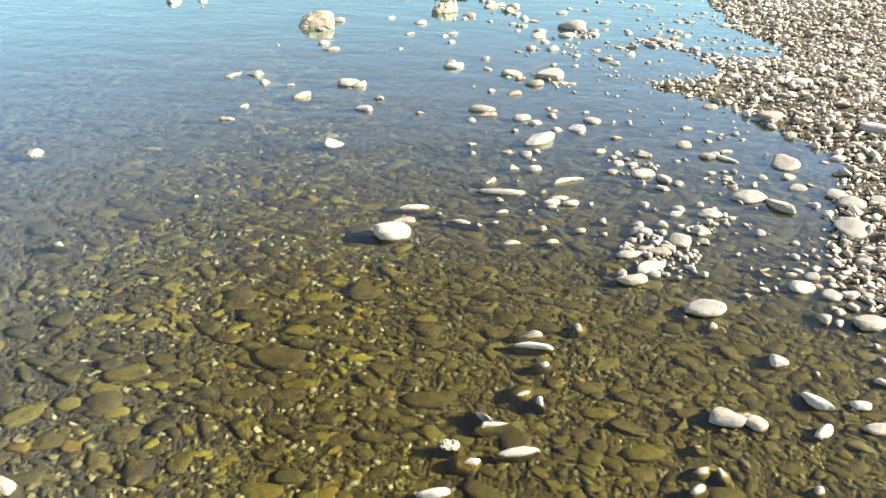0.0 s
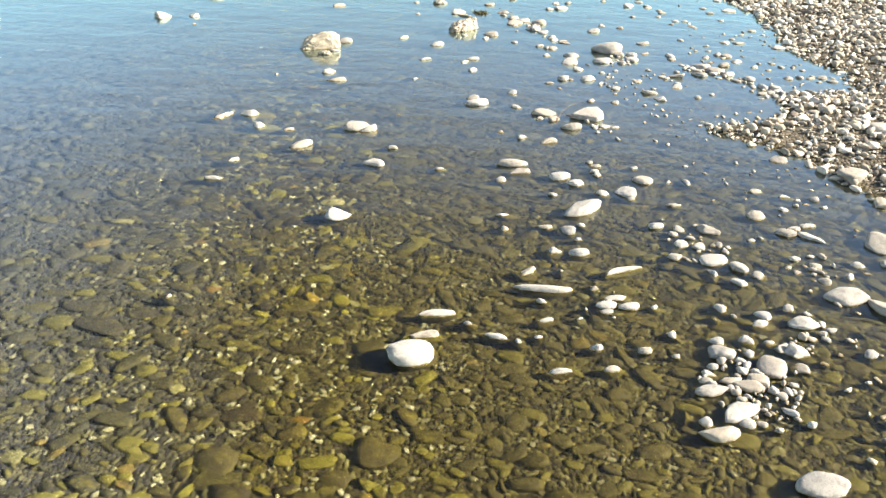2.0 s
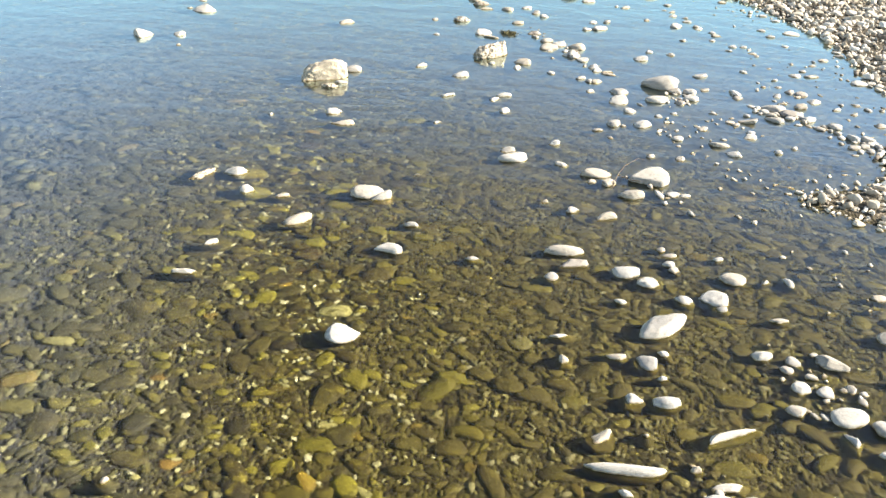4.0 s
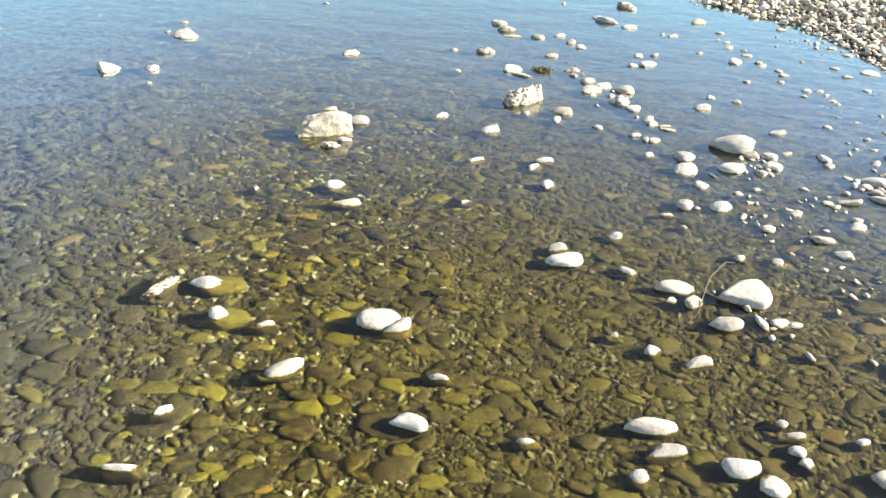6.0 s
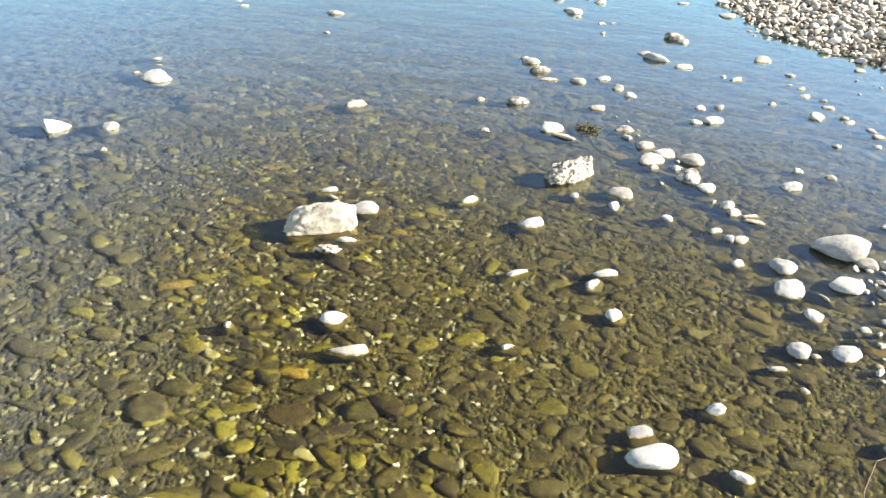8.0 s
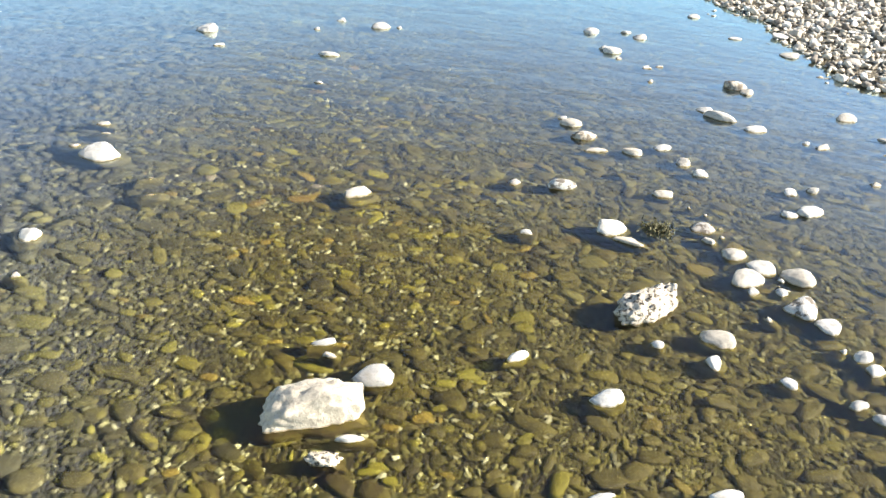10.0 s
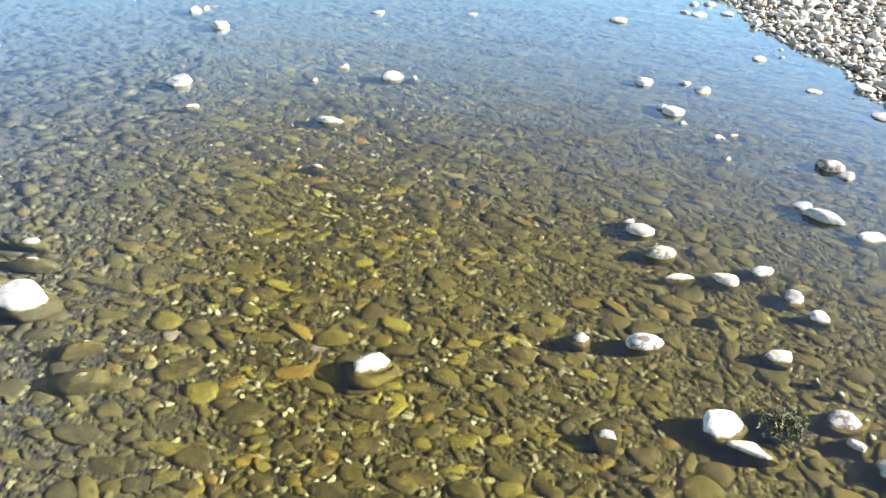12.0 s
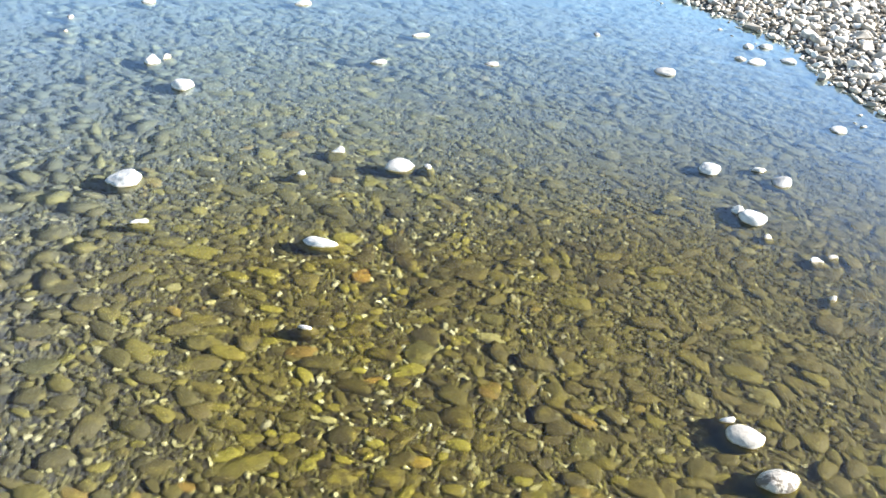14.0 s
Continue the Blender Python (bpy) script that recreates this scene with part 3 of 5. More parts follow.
stone(1.804, 3.217, -22, 0.040, 0.024, 0.021)
stone(1.140, 4.315, -74, 0.028, 0.043, 0.011)
stone(1.926, 1.994, -2, 0.046, 0.037, 0.025)
stone(0.795, 3.117, -6, 0.041, 0.016, 0.016)
stone(1.480, 3.190, -21, 0.058, 0.029, 0.026)
stone(0.621, 6.514, -20, 0.050, 0.055, 0.026)
stone(0.951, 3.159, 10, 0.017, 0.016, 0.010)
stone(1.847, 3.258, 9, 0.032, 0.015, 0.013)
stone(1.256, 5.334, 13, 0.021, 0.018, 0.011)
stone(1.260, 3.195, 9, 0.036, 0.020, 0.019)
stone(1.010, 5.307, 13, 0.037, 0.034, 0.021)
stone(-2.215, 8.381, 17, 0.071, 0.048, 0.039)
stone(-0.851, 4.143, 10, 0.050, 0.036, 0.027, foot=(0.052, 0.008, 1.62, 1.4))
stone(-0.087, 3.078, 19, 0.065, 0.043, 0.034)
stone(0.538, 6.574, 20, 0.052, 0.050, 0.029)
stone(1.980, 2.081, 8, 0.026, 0.024, 0.015)
stone(2.098, 2.095, 8, 0.022, 0.020, 0.013)
stone(-0.030, 4.287, 12, 0.032, 0.012, 0.011)
stone(0.770, 4.370, 12, 0.022, 0.012, 0.011)
stone(0.623, 3.192, 10, 0.032, 0.012, 0.011)
stone(1.910, 2.089, 8, 0.028, 0.013, 0.011)
stone(-0.243, 6.543, 13, 0.026, 0.020, 0.013)
stone(0.840, 4.383, -30, 0.031, 0.040, 0.019, material=MOTTLED)
stone(0.406, 8.566, 14, 0.029, 0.021, 0.013)
stone(0.147, 6.586, -15, 0.060, 0.024, 0.019)
stone(0.254, 5.332, 43, 0.036, 0.024, 0.015)
stone(1.723, 3.353, 10, 0.040, 0.033, 0.020)
stone(0.453, 6.654, 14, 0.028, 0.025, 0.016)
stone(1.030, 4.435, 16, 0.098, 0.056, 0.052, 0.42)
stone(1.078, 5.446, -49, 0.033, 0.013, 0.011)
stone(0.466, 8.618, 14, 0.024, 0.021, 0.013)
stone(0.794, 4.442, 8, 0.069, 0.030, 0.025)
stone(-0.028, 5.342, 31, 0.052, 0.013, 0.013)
stone(2.203, 2.192, 8, 0.029, 0.027, 0.017)
stone(-0.895, 1.905, 8, 0.032, 0.014, 0.011)
stone(0.711, 7.920, -4, 0.092, 0.043, 0.035)
stone(0.950, 5.455, 13, 0.055, 0.050, 0.034)
stone(1.306, 5.506, 13, 0.035, 0.031, 0.017)
stone(0.287, 5.404, 14, 0.052, 0.018, 0.017)
stone(0.086, 6.649, 28, 0.066, 0.047, 0.031)
stone(1.857, 3.449, 10, 0.023, 0.021, 0.013)
stone(-1.631, 8.608, 17, 0.024, 0.016, 0.013)
stone(1.954, 2.224, 9, 0.022, 0.019, 0.012)
stone(1.370, 3.408, 9, 0.027, 0.013, 0.011)
stone(0.229, 8.682, 16, 0.020, 0.017, 0.011)
stone(1.183, 5.529, 14, 0.067, 0.054, 0.034)
stone(0.642, 7.993, 15, 0.054, 0.030, 0.025)
stone(0.448, 6.743, 8, 0.060, 0.040, 0.028, material=MOTTLED)
stone(0.630, 4.532, 12, 0.028, 0.026, 0.016)
stone(1.325, 5.586, 13, 0.022, 0.019, 0.012)
stone(1.386, 5.596, 13, 0.043, 0.039, 0.024)
stone(0.395, 4.550, 12, 0.073, 0.044, 0.032)
stone(1.894, 3.570, 10, 0.028, 0.015, 0.011)
stone(0.962, 5.612, 13, 0.060, 0.049, 0.033)
stone(1.992, 2.343, 9, 0.023, 0.015, 0.011)
stone(1.721, 4.729, 12, 0.029, 0.015, 0.011)
stone(0.194, 8.813, 16, 0.056, 0.048, 0.030)
stone(-1.249, 8.774, 26, 0.055, 0.039, 0.028)
stone(1.207, 4.704, 12, 0.031, 0.029, 0.016)
stone(1.306, 5.700, 14, 0.044, 0.037, 0.022)
stone(1.773, 3.610, 10, 0.034, 0.022, 0.017)
stone(1.401, 5.713, 14, 0.042, 0.038, 0.024)
stone(-1.146, 8.809, 16, 0.017, 0.015, 0.008)
stone(0.359, 4.635, 12, 0.036, 0.020, 0.018)
stone(0.145, 8.858, 16, 0.033, 0.029, 0.018)
stone(0.825, 6.945, 15, 0.030, 0.027, 0.017)
stone(-1.532, 8.821, 18, 0.030, 0.021, 0.016)
stone(1.491, 5.772, 13, 0.033, 0.015, 0.011)
stone(-2.024, 6.732, 12, 0.098, 0.062, 0.040, foot=(0.02, -0.01, 1.15, 1.15))
stone(0.929, 6.997, 35, 0.063, 0.037, 0.023)
stone(2.256, 2.472, -10, 0.060, 0.083, 0.034)
stone(1.486, 4.824, 13, 0.032, 0.029, 0.018)
stone(1.220, 5.790, 6, 0.112, 0.075, 0.080)
stone(0.851, 5.774, 14, 0.033, 0.024, 0.016)
stone(1.720, 4.900, 12, 0.026, 0.023, 0.014)
stone(0.918, 8.334, 16, 0.041, 0.035, 0.022)
stone(1.810, 4.962, 13, 0.021, 0.019, 0.010)
stone(1.432, 4.933, 2, 0.065, 0.028, 0.021)
stone(0.880, 7.146, 15, 0.032, 0.027, 0.015)
stone(2.221, 2.647, 9, 0.023, 0.018, 0.012)
stone(0.978, 7.191, 15, 0.029, 0.026, 0.016)
stone(0.937, 5.933, -7, 0.042, 0.018, 0.014)
stone(0.867, 8.423, 16, 0.070, 0.059, 0.037, material=MOTTLED)
stone(0.383, 9.148, 17, 0.048, 0.040, 0.023)
stone(1.187, 5.006, 13, 0.016, 0.014, 0.009)
stone(2.033, 2.682, -53, 0.075, 0.040, 0.027)
stone(0.915, 5.975, 14, 0.035, 0.016, 0.012)
stone(1.503, 6.037, 14, 0.049, 0.026, 0.018)
stone(2.180, 2.711, 8, 0.026, 0.024, 0.015)
stone(1.611, 5.067, 12, 0.037, 0.034, 0.021)
stone(0.079, 9.175, 17, 0.053, 0.046, 0.029)
stone(2.459, 2.746, 9, 0.039, 0.034, 0.020)
stone(2.349, 2.745, 15, 0.067, 0.053, 0.032)
stone(1.292, 7.327, 15, 0.025, 0.022, 0.014)
stone(-2.738, 9.130, 20, 0.012, 0.012, 0.008)
stone(0.314, 9.238, 17, 0.034, 0.018, 0.014)
stone(1.914, 2.747, -1, 0.089, 0.050, 0.034)
stone(1.381, 5.138, 13, 0.032, 0.029, 0.019)
stone(-2.331, 9.187, 20, 0.052, 0.051, 0.032)
stone(2.316, 2.831, 9, 0.048, 0.044, 0.027)
stone(1.574, 5.237, 13, 0.025, 0.019, 0.012)
stone(1.852, 2.853, 10, 0.024, 0.022, 0.013)
stone(2.160, 2.896, 9, 0.049, 0.029, 0.019)
stone(1.548, 5.266, 14, 0.028, 0.022, 0.014)
stone(1.967, 2.896, 8, 0.019, 0.018, 0.011)
stone(1.639, 5.289, 13, 0.050, 0.029, 0.019)
stone(1.800, 5.356, -26, 0.049, 0.030, 0.019)
stone(-2.544, 9.376, 21, 0.040, 0.041, 0.026)
stone(1.851, 2.959, 8, 0.027, 0.026, 0.016)
stone(1.157, 6.297, 15, 0.046, 0.034, 0.022)
stone(2.025, 2.993, 8, 0.025, 0.023, 0.015)
stone(2.156, 3.024, 9, 0.033, 0.031, 0.020)
stone(-2.495, 9.437, 22, 0.023, 0.023, 0.015)
stone(1.913, 5.451, 13, 0.049, 0.044, 0.028)
stone(-1.485, 2.726, -2, 0.060, 0.041, 0.024)
stone(1.162, 7.681, 16, 0.040, 0.021, 0.013)
stone(-2.185, 6.045, 16, 0.065, 0.066, 0.042)
stone(1.368, 6.445, 15, 0.030, 0.026, 0.016)
stone(1.086, 7.714, 16, 0.018, 0.016, 0.010)
stone(1.853, 5.531, 13, 0.092, 0.054, 0.033)
stone(1.240, 6.477, 15, 0.027, 0.021, 0.013)
stone(-3.066, 9.556, 23, 0.013, 0.013, 0.008)
stone(2.001, 5.592, 13, 0.040, 0.035, 0.022)
stone(2.169, 3.171, -4, 0.077, 0.067, 0.040)
stone(1.913, 3.191, -33, 0.056, 0.022, 0.013)
stone(0.862, 7.807, 16, 0.053, 0.031, 0.019)
stone(0.839, 9.791, 19, 0.047, 0.038, 0.024)
stone(2.468, 3.297, 9, 0.042, 0.036, 0.020)
stone(0.805, 5.586, 14, 0.027, 0.025, 0.016)
stone(-1.533, 9.760, 21, 0.044, 0.023, 0.016)
stone(-3.132, 9.728, 24, 0.021, 0.017, 0.010)
stone(1.912, 5.755, 14, 0.025, 0.022, 0.014)
stone(1.670, 5.753, -70, 0.053, 0.029, 0.017)
stone(2.068, 5.820, 14, 0.038, 0.031, 0.017)
stone(2.008, 5.853, 14, 0.039, 0.034, 0.021)
stone(-0.943, 9.958, 21, 0.048, 0.022, 0.014)
stone(1.401, 8.103, 16, 0.050, 0.043, 0.027)
stone(2.770, 3.635, 9, 0.079, 0.070, 0.036)
stone(-2.877, 10.077, 25, 0.035, 0.028, 0.016)
stone(0.004, 10.205, 21, 0.063, 0.043, 0.026)
stone(-1.367, 10.200, 23, 0.049, 0.027, 0.017)
stone(1.506, 7.194, 17, 0.045, 0.040, 0.025)
stone(2.277, 3.839, 10, 0.073, 0.068, 0.041)
stone(-2.102, 10.406, 24, 0.053, 0.034, 0.019)
stone(0.581, 10.567, 21, 0.055, 0.036, 0.019)
stone(0.493, 10.595, 21, 0.035, 0.029, 0.016)
stone(1.978, 3.994, 10, 0.048, 0.035, 0.017)
stone(-0.365, 10.625, 23, 0.034, 0.028, 0.016)
stone(0.795, 10.667, 21, 0.048, 0.037, 0.020)
stone(0.588, 10.816, 22, 0.037, 0.030, 0.019)
stone(0.702, 10.860, 22, 0.046, 0.037, 0.022)
stone(1.142, 10.147, 20, 0.020, 0.017, 0.011)
stone(1.698, 8.998, 18, 0.056, 0.047, 0.030)
stone(2.578, 4.374, 10, 0.084, 0.072, 0.033)
stone(-1.695, 6.465, 16, 0.042, 0.025, 0.012)
stone(1.354, 9.111, 19, 0.073, 0.042, 0.019)
stone(1.044, 9.369, 19, 0.042, 0.030, 0.013)
stone(1.377, 9.487, 20, 0.066, 0.055, 0.035)
stone(1.062, 4.309, 19, 0.015, 0.049, 0.011)
stone(1.381, 3.646, 25, 0.025, 0.011, 0.015)
stone(1.463, 3.653, 24, 0.018, 0.030, 0.013)
stone(0.935, 3.033, 3, 0.019, 0.010, 0.014)
stone(1.364, 3.178, 3, 0.022, 0.020, 0.015)
stone(1.906, 3.297, 11, 0.044, 0.020, 0.019)
stone(2.022, 3.570, -1, 0.026, 0.018, 0.015)
stone(1.448, 2.841, 10, 0.022, 0.031, 0.016)
stone(0.788, 2.557, -15, 0.021, 0.011, 0.017)
stone(0.984, 2.663, 17, 0.017, 0.011, 0.014)
stone(0.917, 2.470, 12, 0.017, 0.009, 0.015)
stone(1.228, 2.301, 0, 0.017, 0.009, 0.015)
stone(1.599, 2.402, 11, 0.055, 0.025, 0.019)
stone(1.430, 2.260, -10, 0.022, 0.018, 0.017)
stone(1.385, 2.205, 14, 0.034, 0.015, 0.019)
stone(1.605, 7.369, -5, 0.036, 0.020, 0.012)
stone(1.662, 7.176, 30, 0.040, 0.023, 0.012)
stone(1.772, 7.011, -4, 0.029, 0.024, 0.011)
stone(1.803, 6.657, 5, 0.028, 0.017, 0.011)
stone(1.941, 6.624, -1, 0.037, 0.027, 0.012)
stone(1.962, 6.558, 9, 0.023, 0.016, 0.010)
stone(2.181, 7.106, 14, 0.035, 0.029, 0.012)
stone(2.357, 7.212, 0, 0.056, 0.041, 0.015)
stone(2.467, 7.662, -8, 0.027, 0.022, 0.010)
stone(2.324, 7.584, 9, 0.037, 0.021, 0.012)
stone(2.305, 6.442, 3, 0.032, 0.019, 0.012)
stone(2.406, 6.580, 12, 0.037, 0.028, 0.012)
stone(2.128, 6.180, 13, 0.043, 0.028, 0.014)
stone(2.192, 6.293, 25, 0.027, 0.018, 0.011)
stone(2.232, 6.189, -1, 0.044, 0.026, 0.014)
stone(2.028, 6.191, 26, 0.022, 0.018, 0.010)
stone(1.861, 5.912, -12, 0.021, 0.012, 0.010)
stone(1.952, 5.930, 3, 0.025, 0.016, 0.011)
stone(1.666, 5.665, 17, 0.031, 0.022, 0.012)
stone(1.482, 5.386, 7, 0.029, 0.021, 0.012)
stone(2.352, 5.699, 8, 0.028, 0.022, 0.012)
stone(2.203, 5.592, 25, 0.024, 0.013, 0.011)
stone(2.264, 5.694, -15, 0.020, 0.014, 0.010)
stone(2.395, 5.631, -12, 0.028, 0.024, 0.012)
stone(2.469, 5.649, 26, 0.020, 0.018, 0.010)
stone(2.524, 5.585, -17, 0.020, 0.014, 0.010)
stone(2.369, 5.385, 7, 0.035, 0.022, 0.013)
stone(2.471, 5.428, -10, 0.027, 0.024, 0.012)
stone(2.527, 5.419, 16, 0.031, 0.025, 0.012)
stone(2.610, 5.445, 23, 0.036, 0.031, 0.013)
stone(2.658, 5.376, -19, 0.035, 0.021, 0.013)
stone(2.505, 6.116, -6, 0.057, 0.041, 0.016)
stone(2.564, 6.799, 22, 0.034, 0.027, 0.012)
stone(2.106, 5.688, 24, 0.040, 0.033, 0.014)
stone(1.921, 5.640, -19, 0.031, 0.023, 0.012)
stone(1.525, 7.876, -13, 0.036, 0.021, 0.012)
stone(1.475, 7.696, 15, 0.026, 0.014, 0.011)
stone(1.524, 7.642, 23, 0.030, 0.017, 0.012)
stone(1.520, 7.510, 17, 0.030, 0.022, 0.012)
stone(1.608, 7.475, -7, 0.021, 0.015, 0.010)
stone(1.666, 7.246, 5, 0.029, 0.025, 0.012)
stone(1.756, 7.091, 11, 0.028, 0.021, 0.012)
stone(1.715, 6.879, -7, 0.023, 0.017, 0.011)
stone(1.502, 6.831, -20, 0.023, 0.019, 0.011)
stone(1.965, 7.334, -17, 0.021, 0.012, 0.010)
stone(2.054, 7.396, 18, 0.017, 0.015, 0.009)
stone(2.149, 7.257, -15, 0.030, 0.025, 0.012)
stone(2.383, 7.831, 19, 0.033, 0.024, 0.012)
stone(2.257, 7.727, 2, 0.032, 0.023, 0.012)
stone(2.003, 8.096, 17, 0.038, 0.030, 0.012)
stone(2.223, 6.866, 8, 0.024, 0.021, 0.011)
stone(1.835, 6.760, 17, 0.031, 0.022, 0.012)
stone(1.919, 6.765, -10, 0.023, 0.016, 0.011)
stone(1.945, 6.714, 29, 0.023, 0.014, 0.011)
stone(1.904, 6.351, 5, 0.014, 0.009, 0.009)
stone(1.989, 6.304, -11, 0.025, 0.020, 0.012)
stone(2.163, 6.439, 24, 0.026, 0.022, 0.012)
stone(1.809, 6.182, -17, 0.031, 0.018, 0.011)
stone(1.981, 6.079, 15, 0.025, 0.014, 0.010)
stone(2.542, 6.702, 0, 0.033, 0.018, 0.011)
stone(2.289, 5.543, 15, 0.024, 0.014, 0.010)
stone(2.571, 5.356, 15, 0.023, 0.013, 0.010)
stone(2.556, 5.466, -11, 0.019, 0.011, 0.009)
stone(2.578, 6.141, -4, 0.031, 0.023, 0.011)
stone(-2.165, 7.009, 5, 0.034, 0.014, 0.008)
stone(-2.104, 6.920, 8, 0.050, 0.020, 0.008)
stone(-2.157, 6.782, 20, 0.040, 0.017, 0.010)


def boulder(name, x, y, turn, a, b, rise, seed, rough, pits, slope, label, level=5, horn=0.0, sink=0.0, tip=0.0):
    """A rugged rock standing in the water: noise on all scales, pits, and a top that slopes down to one end."""
    floor = float(bed_height(x, y))
    if level not in BALLS:
        BALLS[level] = ball(level)
    v, f = shaped(level, seed, lumpy=0.22, square=0.7, facets=5)
    out = []
    for p in v:
        q = Vector(p)
        d = rough * noise.fractal(q * 2.6 + Vector((seed, 0, 0)), 0.9, 2.1, 5)
        hole = noise.noise(q * 5.5 + Vector((0, seed, 0)))
        d -= pits * (max(0.0, hole - 0.05) ** 0.8 + 0.8 * max(0.0, noise.noise(q * 11 + Vector((seed, 3, 0))) - 0.1))
        out.append(p * (1 + d))
    v = np.array(out)
    low = np.clip(-v[:, 2:], 0, 1)
    v[:, :2] *= (1 + 0.12 * np.minimum(1.4 * low, 1)) / np.sqrt(np.maximum(1 - low ** 2, 0.3))
    v[:, 2] = np.where(v[:, 2] > 0, v[:, 2] * rise * (1 + slope * np.clip(v[:, 0], -1, 1) + horn * np.exp(-((v[:, 0] - 0.72) / 0.16) ** 2)), v[:, 2] * (0.02 - floor))
    ob = new(name, mesh_of(name, v * (a, b, 1), f, PITTED if name == "porous_rock" else ROUGH))
    ob.matrix_world = pose(x, y, -sink, tip, 0, turn)
    TAKEN.append((x, y, 0.85 * max(a, b)))
    return tagged(ob, label, "rock")


boulder("boulder", -0.784, 5.495, 27, 0.142, 0.075, 0.115, 31, 0.10, 0.05, 0.42, "large cream limestone boulder with a sloping top, standing in shallow water")
boulder("porous_rock", 0.178, 6.145, 32, 0.128, 0.068, 0.078, 61, 0.15, 0.17, 0.30, "pale pitted conglomerate rock standing in shallow water", 5, 0.4)
boulder("porous_rock", -0.990, 4.100, 62, 0.095, 0.050, 0.030, 12, 0.20, 0.22, -0.1, "long pitted brown rock with one cream edge above the water", 4, 0.0, 0.021, -15)
boulder("porous_rock", -0.711, 5.331, 3, 0.05, 0.028, 0.026, 77, 0.25, 0.3, 0.0, "small jagged cream rock beside the large boulder", 4)
boulder("porous_rock", 0.719, 1.024, 0, 0.03, 0.02, 0.012, 93, 0.22, 0.3, 0.0, "small crumbly pale rock in the shallows", 4)


def twig():
    """A bare twig leaning out of the water beside the large heart-shaped cobble."""
    cu = bpy.data.curves.new("twig", "CURVE")
    cu.dimensions, cu.bevel_depth, cu.bevel_resolution, cu.use_fill_caps = "3D", 0.0022, 2, True
    for line in ([(0.80, 4.26, -0.07), (0.857, 4.325, 0.0), (0.885, 4.415, 0.028), (0.925, 4.52, 0.03), (1.0, 4.645, 0.018), (1.05, 4.69, -0.01)],
                 [(0.885, 4.415, 0.028), (0.93, 4.40, 0.016), (0.98, 4.36, 0.03)]):
        sp = cu.splines.new("POLY")
        sp.points.add(len(line) - 1)
        for k, (q, p) in enumerate(zip(sp.points, line)):
            q.co, q.radius = (*p, 1), 1 - 0.12 * k
    cu.materials.append(BARK)
    return tagged(new("twig", cu), "thin bare brown twig leaning out of the water", "twig")


twig()


def algae_tuft(x, y, size, count, seed):
    """A matted tuft of stringy weed caught at the waterline."""
    rng = np.random.RandomState(seed)
    verts, faces = [], []
    for k in range(count):
        p = np.array([x, y, -0.01]) + rng.normal(size=3) * (size, 0.9 * size, 0.006)
        d = rng.normal(size=3) * (1, 1, 0.45)
        d /= np.linalg.norm(d)
        side = np.cross(d, rng.normal(size=3))
        side *= 0.003 / np.linalg.norm(side)
        for step in range(4):
            verts += [p - side, p + side, p + np.cross(d, side)]
            d = d + rng.normal(size=3) * 0.5
            d /= np.linalg.norm(d)
            p = p + d * rng.uniform(0.006, 0.012)
            p[2] = min(max(p[2], -0.05), 0.015)
            if step:
                n = len(verts) - 6
                faces += [(n, n + 1, n + 4), (n, n + 4, n + 3), (n + 1, n + 2, n + 5), (n + 1, n + 5, n + 4), (n + 2, n, n + 3), (n + 2, n + 3, n + 5)]
    ob = new("algae_tuft", mesh_of("algae_tuft", np.array(verts), np.array(faces), WEED, False))
    return tagged(ob, "matted tuft of grey-green stringy weed at the waterline", "weed")


algae_tuft(0.262, 6.69, 0.025, 1300, 4)


def coarse(y):
    """How coarse the bank is: fine gravel at first, fist-sized stones further upstream."""
    return np.interp(y, [5.5, 8.8], [0.8, 1.0])


def free_spots(count, radius, box, seed, keep, gap=0.8, graded=False):
    """Random places in the box that keep(x, y) allows, with no two stones in one spot."""
    rng = np.random.RandomState(seed)
    cell, grid, out = 0.15, {}, []
    for x, y, r in TAKEN:
        grid.setdefault((int(x // cell), int(y // cell)), []).append((x, y, r))
    x0, y0, x1, y1 = box
    xs, ys = rng.uniform(x0, x1, count), rng.uniform(y0, y1, count)
    rs = radius[0] + (radius[1] - radius[0]) * rng.uniform(0, 1, count) ** 1.8
    rs = np.sort(rs)[::-1]
    if graded:
        rs = rs * coarse(ys)
    ok = keep(xs, ys)
    for x, y, r in zip(xs[ok], ys[ok], rs[ok]):
        i, j = int(x // cell), int(y // cell)
        near = (q for p in range(i - 1, i + 2) for s in range(j - 1, j + 2) for q in grid.get((p, s), ()))
        if all((x - u) ** 2 + (y - w) ** 2 > (gap * (r + q)) ** 2 for u, w, q in near):
            out.append((x, y, r))
            grid.setdefault((i, j), []).append((x, y, r))
            TAKEN.append((x, y, r))
    return np.array(out)


